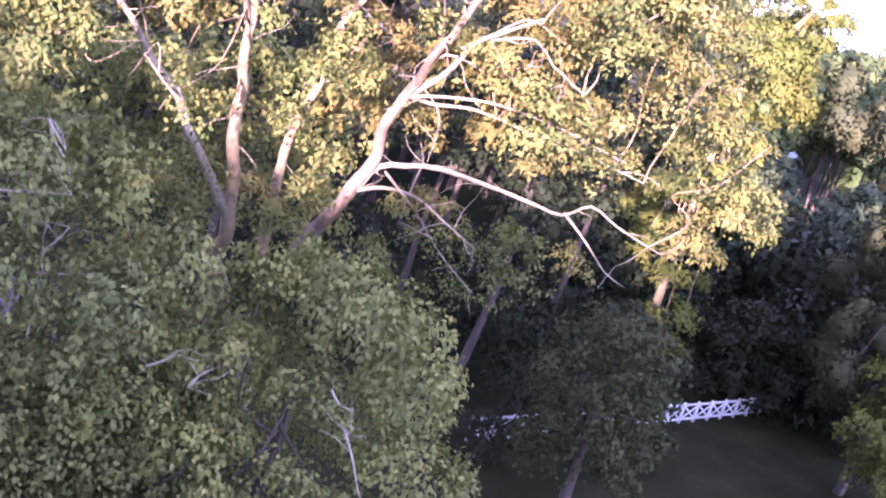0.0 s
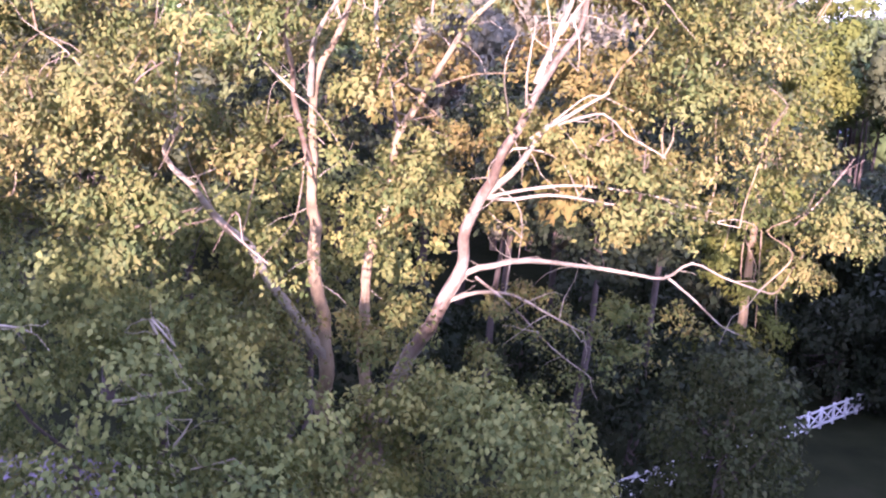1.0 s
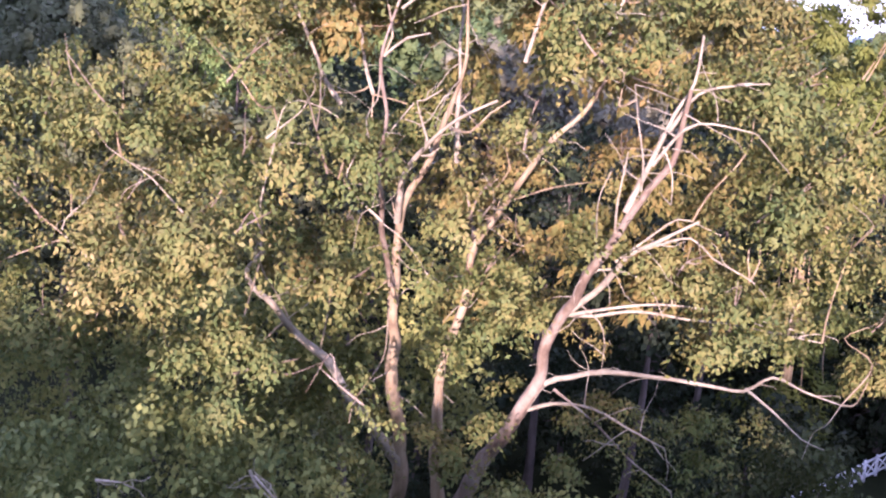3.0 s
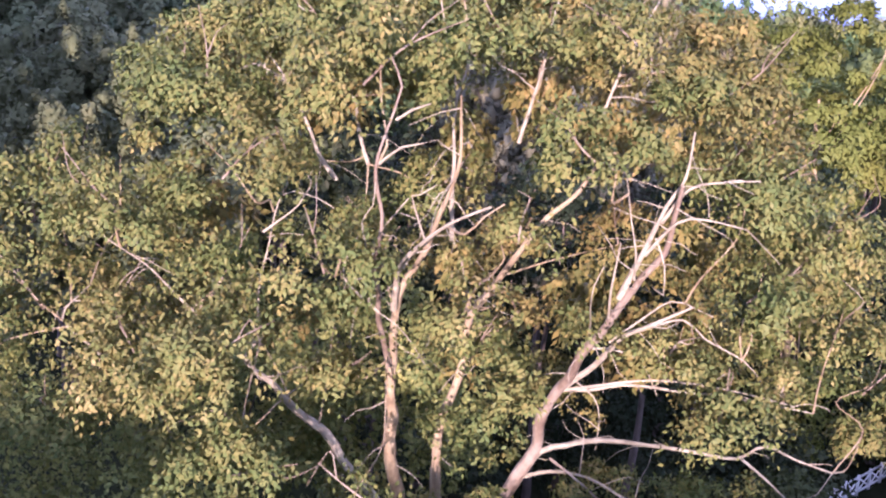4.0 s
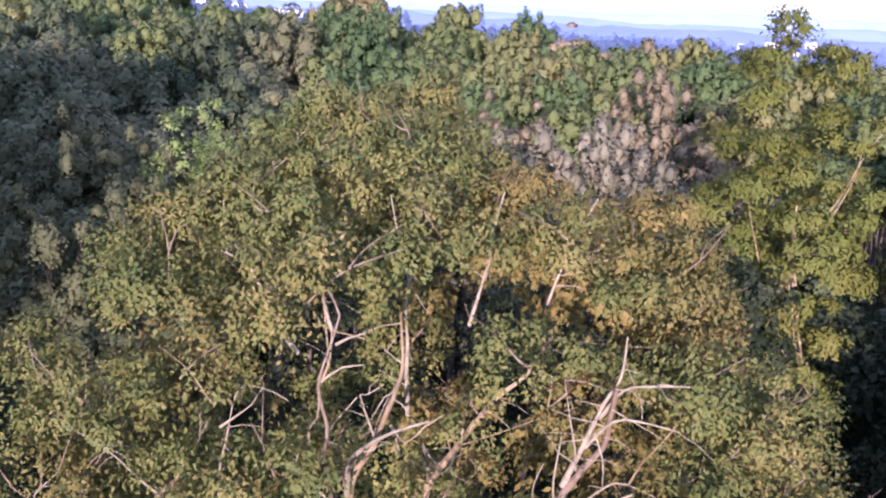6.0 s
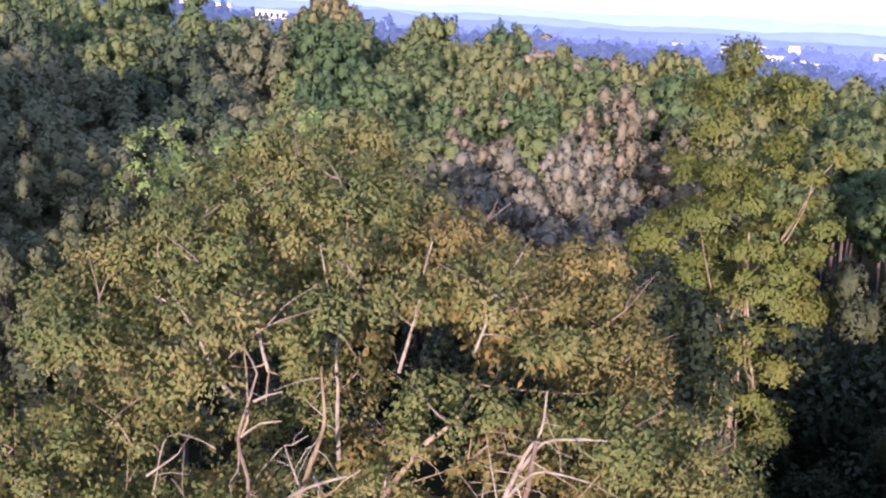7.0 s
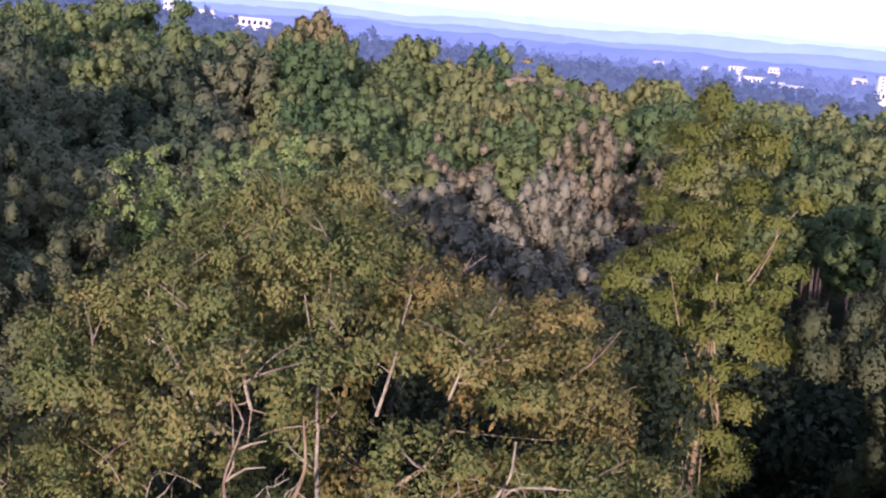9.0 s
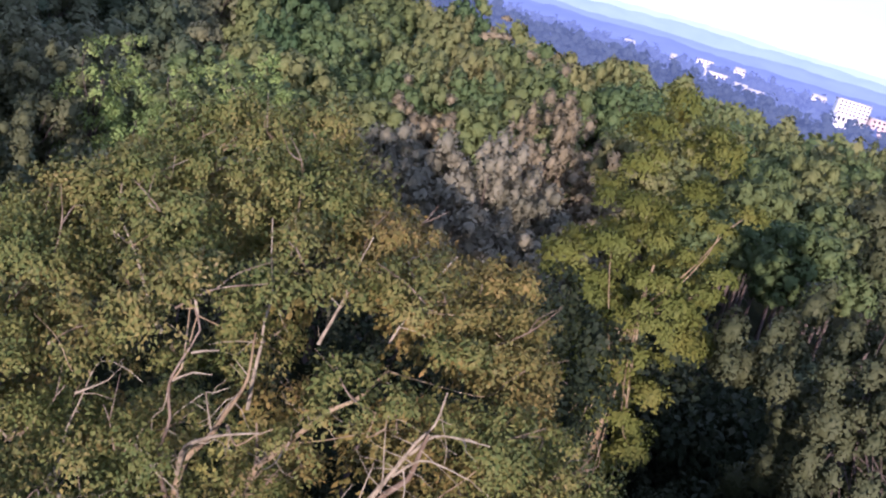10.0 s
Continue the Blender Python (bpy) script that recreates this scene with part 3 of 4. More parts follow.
stem("limb", [(1.0, 35.3, 24.4), (1.7, 35.5, 26.4), (2.3, 35.6, 27.7)], 0.06, 0.02, bark_bleached)
stem("branch", [(1.7, 34.2, 18.4), (3.2, 34, 19.7), (3.9, 34, 19.6), (4.4, 34, 19.4)], 0.05, 0.015, bark_bleached)
stem("branch", [(2.4, 33.8, 18.9), (3.6, 34, 19.2), (4.3, 34, 18.8), (5.3, 34, 18.2), (5.9, 34, 17.7)], 0.05, 0.015, bark_bleached)
stem("branch", [(0.5, 35.3, 16.5), (1.5, 35, 16.9), (2.7, 35, 17.1), (3.9, 35, 17.1), (5.3, 35, 17), (7.2, 35, 16.7)], 0.07, 0.015, bark_bleached)
stem("branch", [(0.9, 34.6, 17.6), (1.3, 34.5, 18.1), (2, 34.5, 18.1), (2.8, 34.5, 17.7), (3.2, 34.5, 16.9)], 0.05, 0.015, bark_bleached)
stem("branch", [(1.1, 33.8, 18.6), (0.9, 31.8, 20), (0.9, 31.5, 20.6), (1.1, 31.4, 21.2)], 0.04, 0.012, bark_bleached)
stem("branch", [(2.0, 32.6, 20.6), (1.9, 32, 21.4), (1.7, 32, 22.2), (1.5, 32, 23.3)], 0.04, 0.012, bark_bleached)
stem("branch", [(2.4, 32.3, 21.8), (2.6, 32, 21.1), (2.7, 32, 20.4)], 0.035, 0.012, bark_bleached)
stem("branch", [(-9.6, 33.6, 18.4), (-10.8, 33, 19.8), (-11.6, 33, 20.3)], 0.05, 0.015, bark_bleached)
stem("branch", [(-7.6, 32.2, 21.2), (-6.8, 32, 21.9), (-6.4, 32, 22.5)], 0.05, 0.015, bark_bleached)
stem("branch", [(-4.5, 32.2, 19.3), (-5.5, 32, 20.2), (-5.3, 32, 20.9), (-5.0, 32, 21.6)], 0.05, 0.015, bark_bleached)
stem("branch", [(-3.4, 32.2, 21.2), (-3.9, 32, 22.4), (-3.6, 32, 22.5), (-3.2, 32, 22.8)], 0.04, 0.015, bark_bleached)
stem("branch", [(-12.2, 33.2, 17.2), (-13.2, 33, 18.2), (-12.4, 33, 19.2)], 0.05, 0.015, bark_bleached)
stem("branch", [(-7.9, 33.4, 18.2), (-7.7, 33, 20.5), (-7.3, 33, 22.1), (-6.4, 33, 22.1), (-5.9, 33, 21.8)], 0.05, 0.015, bark_bleached)
stem("branch", [(-1.4, 36.6, 19.3), (-1.7, 34, 19.6), (-1.7, 33, 20.3), (-2.1, 33, 20.7)], 0.04, 0.012, bark_bleached)
stem("branch", [(0.8, 35.1, 17.0), (1.4, 35, 16.5), (1.75, 35, 15.8), (1.7, 35, 14.9)], 0.03, 0.01, bark_bleached)
stem("branch", [(-2.9, 31.4, 21.9), (-2.4, 30, 22.1), (-2, 30, 22.4), (-1.5, 30, 22.8)], 0.06, 0.02, bark_tan)
rng = np.random.default_rng(11)


def wander(pts, r):
    """The same line with the small crooks of a grown limb."""
    line = curve_points(pts, 0.9)
    line[1:-1] += rng.normal(0, 0.035 + 0.12 * r, (len(line) - 2, 3))
    return line


sycamore = tagged(new("sycamore_tree"), "large many-stemmed sycamore with pale flaking limbs and yellowing leaves", "tree")
sycamore.location = BASE
part("trunk", mesh_of("trunk", *tube(local([(-2.6, 39.5, -0.4), (-2.6, 39.5, 0.5), (-2.6, 39.45, 3.5), (-2.7, 39.3, 7.0)]), 0.95, 0.55, 14, 0.05, 0.5, rng), bark_tan, True), sycamore, "thick flaking grey-brown trunk")
line_pts, line_wide = [], []
for nm, pts, r0, r1, bark in STEMS:
    part(nm, mesh_of(nm, *tube(wander(local(pts), r0), 0.85 * r0, 0.8 * r1, 9 if r0 > 0.1 else 6, 0.10, 0.3, rng, 0.8), bark, True), sycamore)
    line_pts.append(curve_points(pts, 0.3))
    line_wide += [0.06 + 0.9 * r0] * len(line_pts[-1])
    if pts[0] == (-4.0, 37.4, 10.8):
        line_wide[-len(line_pts[-1]):] = [0.5] * len(line_pts[-1])
    if pts[0] == (-2.5, 39.2, 6.5):
        line_wide[-len(line_pts[-1]):] = [0.05 if q[2] < 17.4 else 0.35 for q in line_pts[-1]]
line_pts = np.vstack(line_pts) - np.array(BASE)


def twig(rng, at, r, length, hang):
    """A thin bare twig that rises or hangs away from a limb."""
    a = rng.uniform(0, 6.28)
    o = unit(np.array((math.cos(a), 0.6 * math.sin(a) - 0.3, rng.uniform(-0.1, 0.9) - hang))) * length
    p1 = at + o * 0.35 + rng.normal(0, 0.05, 3) * length
    p2 = at + o * 0.7 + rng.normal(0, 0.07, 3) * length - (0, 0, hang * 0.08 * length)
    p3 = at + o + rng.normal(0, 0.06, 3) * length - (0, 0, hang * 0.25 * length)
    return tube([at, p1, p2, p3], r, 0.006, 5, 0.05, 0.25, rng)


for p in line_pts[rng.permutation(len(line_pts))[:170]]:
    if p[2] < 11.5:
        continue
    part("twig", mesh_of("twig", *twig(rng, p, rng.uniform(0.010, 0.022), rng.uniform(0.5, 1.9), rng.uniform(-0.3, 1.0)), bark_bleached, True), sycamore)

# open pockets in the crown: place and half width
HOLLOWS = [(-14.0, 34, 16.7, 1.5), (-9.8, 34, 15.2, 0.9), (-6.3, 36, 14.9, 1.0), (-1.9, 37, 18.3, 0.6), (-0.9, 37, 18.3, 0.6), (3.1, 33, 20.7, 0.7), (-4.0, 34, 19.0, 0.5), (3.0, 37, 11.7, 1.6)]
HOLLOWS += [(-12.4, 34, 12.5, 1.2), (6.5, 38, 12.1, 1.2), (-6.4, 33, 19.9, 1.0), (-4.4, 34, 19.4, 0.7), (-0.9, 35, 20.0, 0.9), (0.2, 34, 21.3, 0.7), (2.3, 32, 22.9, 0.8), (1.6, 32, 22.6, 0.6)]
HOLLOWS += [(0.6, 36, 23.7, 1.0), (-10.9, 33, 19.2, 0.8), (-1.4, 35, 18.7, 0.6), (-3.1, 35, 17.7, 0.8), (4.3, 35, 20.9, 0.8), (-7.4, 33, 17.8, 0.7), (-11.8, 35, 21.7, 0.9), (-2.5, 36, 25.9, 0.9)]
HOLLOWS += [(0.4, 33, 22.4, 0.9), (2.3, 38, 25.8, 0.8), (-8.8, 33, 23.1, 0.9), (-2.3, 38, 25.8, 0.8), (3.6, 34, 24.0, 0.6), (-3.6, 35, 25.3, 0.8), (4.6, 36, 24.9, 0.6), (-5.8, 30, 22.1, 0.8)]
HOLLOWS += [(-2.3, 36, 26.3, 1.1), (-1.2, 34, 25.2, 1.1), (0.5, 36, 23.9, 1.2), (0.6, 33, 22.8, 1.1), (2.4, 38, 25.9, 1.0), (-7.1, 34, 25.3, 0.9), (-9.1, 33, 23.3, 1.0), (3.8, 35, 23.5, 0.9), (-7.1, 30, 22.0, 0.9), (-2.8, 31, 23.2, 0.8), (5.3, 36, 24.5, 0.8)]
HOLLOWS += [(-7.1, 32, 21.1, 0.9), (-6.0, 33, 21.7, 0.8), (-9.9, 31, 19.7, 1.0), (-1.0, 36, 23.8, 1.2), (0.6, 35, 23.9, 1.0), (2.2, 38, 25.5, 0.9), (-1.6, 33, 19.9, 0.8), (-9.5, 33, 21.1, 0.8), (0.2, 34, 21.0, 0.8), (1.9, 33, 22.9, 0.8), (-12.2, 33, 21.5, 0.9), (-7.6, 31, 19.4, 0.8), (4.7, 37, 24.0, 0.8), (7.9, 36, 18.5, 1.0), (4.0, 34, 19.0, 0.8), (-13.4, 32, 18.9, 1.1)]
HOLLOWS = [np.array((*(np.array(h[:3]) - np.array(BASE)), h[3])) for h in HOLLOWS]
OPEN_SIDE = [np.array(w) - np.array(BASE) for w in ((1.5, 1.2, 21.0), (-1.0, 2.3, 23.4), (-1.4, 2.7, 29.2), (1.4, 1.6, 35.2))]


def clear_of_limbs(p):
    """The foliage grows behind and beside the big limbs, which stand bare towards the open ground."""
    gone, high = np.zeros(len(p), bool), p[:, 2] > 20.5
    for k, spot in enumerate(OPEN_SIDE):
        for q, wide in zip(line_pts, line_wide):
            if (k == 0 and q[2] > 18) or (k == 1 and q[2] > 22) or (k == 2 and (q[2] < 16.5 or q[2] > 23.6)) or (k == 3 and q[2] < 22):
                continue
            w = unit(spot - q)
            v = p - q
            d = v @ w
            gone |= (d > -0.1) & ((v * v).sum(1) - d * d < wide * wide)
    ragged = 1 + 0.3 * np.sin(p @ (5.1, 2.0, 3.0)) * np.sin(p @ (-2.2, 1.0, 5.7)) + 0.14 * rng.standard_normal(len(p))
    for h in HOLLOWS:
        d = (p - h[:3]) @ np.array(((1, 0, 0), (0, 0.22, 0.2), (0, 0, 1)))
        gone |= (d * d).sum(1) < (h[3] * ragged) ** 2
    # dark gaps between the sprays of the crown
    gaps = sum(np.sin(p @ np.array(w) + a) for w, a in (((2.3, 0.5, 1.1), 0.3), ((-1.2, 0.6, 2.6), 1.7), ((3.1, -0.4, -1.6), 4.1), ((0.7, 0.3, 3.3), 2.6)))
    gone |= (gaps + 0.35 * rng.standard_normal(len(p)) < -0.95) & (p[:, 2] > 15)
    return ~gone | (rng.random(len(p)) < np.where(high, 0.2, 0.14))


# upper crown
upper_crown = [(-4.6, 30.3, 25.6, 2.6), (-8.6, 37.5, 26.4, 2.4), (-3.2, 37.6, 28.0, 2.5), (-6.4, 39.0, 27.2, 2.4), (-0.6, 36.6, 26.6, 2.1), (2.4, 36.8, 25.8, 2.1), (4.6, 35.8, 25.4, 2.2)]
upper_crown += [(5.4, 37.6, 23.6, 2.0), (-1.8, 32.6, 26.6, 2.2), (-9.8, 34.4, 24.4, 2.5), (-11.6, 33.0, 21.4, 2.3), (-8.4, 32.0, 22.8, 2.1), (0.6, 31.2, 23.8, 1.8), (-6.6, 34.6, 26.2, 2.0), (1.4, 33.6, 26.6, 1.8)]
upper_crown += [(-6.0, 42.0, 28.6, 1.8), (-3.6, 42.4, 28.8, 1.8), (-8.2, 40.4, 27.2, 1.8), (-1.6, 41.4, 27.6, 1.7), (-4.8, 40.0, 28.9, 1.3), (-9.8, 38.4, 25.8, 1.6), (0.6, 40.4, 26.8, 1.5), (-11.2, 37.0, 24.6, 1.6), (3.8, 39.0, 25.4, 1.5)]
# right side
right_side = [(4.8, 33.4, 22.8, 2.2), (7.4, 35.2, 21.6, 2.4), (5.6, 34.4, 20.0, 1.9), (8.6, 36.8, 18.6, 2.4), (10.4, 38.6, 16.4, 2.2), (6.0, 37.4, 17.4, 1.2), (7.6, 38.8, 20.6, 1.9), (3.6, 34.6, 18.2, 1.4), (10.6, 39.4, 14.4, 1.3)]
# left side and low front
left_side = [(-7.8, 28.9, 19.0, 2.2), (-10.4, 31.2, 17.6, 2.3), (-5.8, 30.2, 21.0, 1.9), (-12.2, 34.2, 18.0, 2.0), (-8.8, 32.4, 19.6, 1.8), (-2.2, 31.4, 19.8, 1.5), (-6.0, 32.6, 17.6, 1.3)]
left_side += [(-10.6, 34.4, 14.8, 1.8), (-14.2, 33.6, 18.6, 2.3), (-13.4, 33.0, 15.6, 1.9), (-14.8, 36.0, 21.2, 2.2), (-16.0, 35.0, 16.4, 2.0), (-7.2, 28.4, 16.2, 1.7), (-4.6, 29.6, 15.4, 1.3)]
# inside, between the stems
inside = [(-0.8, 39.2, 17.6, 1.4), (0.4, 39.4, 15.7, 1.2), (-1.3, 39.0, 19.8, 1.3), (-6.4, 38.4, 17.6, 1.3), (-3.4, 39.6, 21.6, 1.5), (-5.6, 38.8, 20.2, 1.4), (2.2, 38.8, 20.2, 1.5)]
# thin sprays about the low limbs
low_sprays = [(3.4, 36.4, 12.6, 0.9), (5.2, 36.3, 13.1, 1.0), (2.2, 36.2, 13.4, 0.8), (3.8, 39.6, 11.8, 1.1), (1.4, 36.6, 15.6, 0.9), (4.4, 36.4, 15.8, 0.9), (-3.0, 36.4, 15.4, 0.8), (-0.6, 35.8, 14.0, 0.7)]
low_sprays += [(-2.5, 36.8, 16.4, 0.8), (-2.9, 37.0, 14.2, 0.9), (-4.9, 35.6, 12.9, 1.0), (-3.1, 35.4, 12.2, 1.0), (-1.9, 35.6, 11.4, 1.0), (-4.4, 34.6, 10.6, 1.1), (-2.4, 34.6, 9.9, 1.1), (1.0, 36.0, 11.6, 0.8), (4.6, 36.2, 11.6, 0.9)]
low_sprays += [(-5.5, 35.0, 12.2, 1.1), (-4.2, 34.8, 11.6, 1.1), (-1.4, 35.2, 12.6, 1.1), (-0.8, 35.4, 10.8, 1.0), (-5.2, 34.4, 9.6, 1.2), (-3.6, 34.2, 9.0, 1.1), (-1.6, 34.4, 8.8, 1.1), (2.2, 36.4, 12.2, 1.1), (3.4, 36.6, 11.2, 1.1), (5.6, 36.6, 12.2, 1.0), (1.2, 36.4, 13.2, 0.9), (6.8, 37.0, 12.8, 0.9)]
lobes = [np.array(q) for q in upper_crown + right_side + left_side + inside + low_sprays]
for q in shell(rng, 19, (-2.0, 41.2, 15.0), (8.5, 3.2, 6.0), 1.5, -0.95, gap=1.0):
    if 14.5 < q[2] < 18.5 and q[0] > -6 and not (q[0] > 0.3 and q[2] < 16.2):
        lobes.append(q)
for q in shell(rng, 60, (-2.4, 38.0, 19.0), (11.4, 9.0, 10.4), 2.0, -0.5, gap=0.8):
    if q[1] > 40.5 and 22.5 < q[2] < 26.5 and -11 < q[0] < 7:
        lobes.append(q)
for q in shell(rng, 150, (-2.8, 37.0, 19.8), (11.6, 6.0, 9.6), 1.15, -0.45, jitter=0.1, gap=0.72):
    if q[1] < 41.5 and q[2] > 14.5 and all(np.linalg.norm(q[:3] - b[:3]) > 0.62 * (q[3] + b[3]) for b in lobes):
        d = [np.linalg.norm((q[:3] - np.array(BASE) - h[:3]) * (1, 0.3, 1)) - h[3] for h in HOLLOWS]
        if min(d) > 0.35 and (q[2] < 21 or rng.random() < 0.5):
            lobes.append(q)
for q in lobes:
    hidden = q[1] > 40.3 and q[2] < 25.5
    part("leafy_bough", leaf_mesh("leafy_bough", dome(rng, q - np.array((*BASE, 0)), 50, 0.3, clear_of_limbs) if hidden else bough(rng, q - np.array((*BASE, 0)), 165, 0.16, clear_of_limbs), "golden" if hidden or (-1.5 < q[0] < 6 and q[1] > 35 and q[2] > 14) else "sycamore"), sycamore, "", "stuff")
    if q[3] < 1.25 or hidden:
        continue
    for k in range(1):
        way = unit(np.array((rng.normal(0, 0.6), -0.35 + rng.normal(0, 0.3), 0.8)))
        o = q[:3] - np.array(BASE) - way * q[3] * 0.2
        bend = o + way * q[3] * 0.6 + rng.normal(0, 0.14, 3)
        tip = o + way * q[3] * 1.15 + rng.normal(0, 0.12, 3)
        part("branch", mesh_of("branch", *tube([o, bend, tip], 0.034, 0.01, 6, 0.16, 0.2, rng), bark_white, True), sycamore)
        part("twig", mesh_of("twig", *tube([bend, bend + (tip - bend) * 0.5 + rng.normal(0, 0.2, 3), bend + way * q[3] * 0.5 + rng.normal(0, 0.35, 3)], 0.02, 0.006, 5, 0.14, 0.2, rng), bark_white, True), sycamore)
    a = line_pts[np.argmin(np.linalg.norm(line_pts - (q[:3] - np.array(BASE)) - (0, 0.8, -1.0), axis=1))]
    b = q[:3] - np.array(BASE)
    part("branch", mesh_of("branch", *tube([a, a * 0.65 + b * 0.35 + rng.normal(0, 0.3, 3), a * 0.3 + b * 0.7 + rng.normal(0, 0.3, 3), b, b + unit(b - a) * q[3] * 0.6], 0.03, 0.008, 6, 0.16, 0.3, rng), bark_tan, True), sycamore)

# ---- smaller trees before it ----
front_tree = grow("understory_tree", (-8.2, 29.0, 0), 16, (-0.6, 0, 9.0), (5.4, 4.2, 6.2), 48, 1.4, "green", 0.19, 30, 0.6, 21, "rounded green tree in shade with bleached dead twigs", group="shaded trees", split=4, small=0.5, droop=0.6)
front_tree_low = grow("understory_tree", (0.2, 32.6, 0), 11, (0, 0, 6.2), (4.8, 3.4, 5.8), 40, 1.3, "green", 0.19, 30, 0.6, 22, "dense green tree in shade before the big trunks", group="shaded trees", split=4, small=0.5, droop=0.6)
for x, y, z, seed in ((-6.2, 30.2, 4.4, 63), (-3.0, 31.0, 4.6, 64)):
    grow("understory_tree", (x, y, 0), 8, (0, 0, z), (3.2, 2.2, 3.4), 26, 1.15, "green", 0.19, 30, 0.6, seed, "low green tree in shade beside the big trunks", group="shaded trees", split=2, small=0.5, droop=0.6)
grow("understory_tree", (-19.0, 37.0, 0), 14, (0, 0, 9.5), (4.6, 4.0, 6.0), 26, 1.7, "green", 0.2, 26, 0.7, 23, "shaded green tree beside the shed", group="shaded trees", split=3, small=0.5)
for x, y, top, seed in ((-6.0, 48.0, 16.0, 61), (-11.5, 46.0, 15.0, 62)):
    grow("understory_tree", (x, y, 0), top, (0, 0, top * 0.68), (4.4, 2.6, top * 0.3), 34, 1.3, "green", 0.26, 20, 0.8, seed, "shaded green tree behind the big stems", group="shaded trees", split=2, small=0.5)
lawn_tree = grow("lawn_tree", (11.4, 58.0, 0), 8, (0, 0, 3.0), (5.0, 3.6, 3.9), 34, 1.3, "shade", 0.38, 10, 0.85, 24, "round green tree on the lawn before the fence, leaf colour darkened for shade", group="lawn trees", split=2, small=0.5)
# copies added where deep shade lies, their leaves painted dark for it
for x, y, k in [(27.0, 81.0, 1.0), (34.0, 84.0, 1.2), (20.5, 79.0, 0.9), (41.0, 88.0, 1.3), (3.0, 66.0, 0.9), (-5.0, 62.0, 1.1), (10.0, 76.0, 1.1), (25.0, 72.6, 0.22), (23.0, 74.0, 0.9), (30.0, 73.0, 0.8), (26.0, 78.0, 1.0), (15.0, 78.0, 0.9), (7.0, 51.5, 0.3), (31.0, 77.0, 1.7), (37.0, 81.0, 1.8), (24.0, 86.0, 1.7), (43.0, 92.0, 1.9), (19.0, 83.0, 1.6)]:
    copy_thing(lawn_tree, Matrix.LocRotScale((x, y, 0), Euler((0, 0, x)), (k, k, k)))["label"] = "bushy tree added to fill the deep shade under the wood, leaf colour darkened"
grow("lawn_tree", (10.9, 47.8, 0), 10, (0, 0, 5.0), (2.6, 2.8, 4.7), 46, 0.95, "lawn", 0.24, 18, 0.7, 27, "dense rounded green tree on the lawn before the white fence", group="lawn trees", split=2, small=0.5)
grow("roadside_sapling", (28.6, 57.0, 0), 11, (0, 0, 6.0), (3.4, 3.2, 5.2), 34, 1.2, "yellow", 0.26, 24, 0.6, 26, "sunlit yellow-green sapling at the roadside", split=2, small=0.5)
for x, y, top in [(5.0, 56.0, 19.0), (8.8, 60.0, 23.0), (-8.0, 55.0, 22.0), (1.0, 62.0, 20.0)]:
    grow("understory_tree", (x, y, 0), top, (0.8, 0, top * 0.72), (3.6, 3.4, top * 0.26), 20, 1.5, "shade", 0.34, 18, 1.1, int(100 + x * 7 + y), "slim dark-trunked tree behind the sycamore, leaf colour darkened for shade", group="shaded trees", trunk_r=0.26, small=0.6)

DEAD = [[(-7.1, 29, 9.9), (-6.4, 29, 10), (-5.7, 29, 10.2), (-4.9, 29, 10.5)], [(-6.4, 29, 10), (-6.5, 29, 10.5), (-6.2, 29, 11), (-6, 29, 11.4)], [(-6.4, 29, 10), (-6.5, 29, 9.6), (-6.7, 29, 9.2)],
        [(-7.1, 29, 13.8), (-6.9, 29, 13.4), (-6.5, 29, 13), (-6.2, 29, 12.5)], [(-7.8, 29, 12.2), (-7.4, 29, 12.4), (-6.6, 29, 12.4)], [(-10.5, 28, 13.6), (-9.9, 28, 13.6), (-9.6, 28, 13.5)],
        [(-6.3, 28.6, 10.1), (-6.2, 28.5, 9.4), (-6.2, 28.5, 8.4), (-5.9, 28.5, 7.7)], [(-6.8, 28, 14.1), (-6.5, 28, 13.8), (-6.2, 28, 13.5)], [(-7.7, 28, 12), (-6.9, 28, 12.2), (-5.8, 28, 12.5)]]
DEAD_LOW = [[(1.5, 29.5, 9.3), (1.8, 29.5, 9), (2.2, 29.5, 8.9)], [(2.1, 29.5, 8.4), (2.5, 29.5, 7.8), (3, 29.5, 6.8)], [(-3.3, 29.5, 8.3), (-2.9, 29.5, 8.6), (-2.6, 29.5, 9)], [(-2.1, 29.5, 8.1), (-1.9, 29.5, 8.5), (-1.6, 29.6, 8.8)]]
rng = np.random.default_rng(5)
for tree, lines in ((front_tree, DEAD), (front_tree_low, DEAD_LOW)):
    off = np.array(tree.location)
    for pts in lines:
        pts = [p - off + unit(np.array((1.5, 1.2, 21.0)) - p) * 1.5 for p in np.array(pts, float)]
        part("dead_branch", mesh_of("dead_branch", *tube(pts, 0.045, 0.016, 6, 0.1, 0.2, rng), bark_bleached, True), tree, "bleached bare dead branch")
        for k in range(5):
            at = pts[rng.integers(len(pts))]
            part("dead_twig", mesh_of("dead_twig", *twig(rng, at, 0.012, rng.uniform(0.4, 1.3), rng.uniform(-0.5, 0.9)), bark_bleached, True), tree)

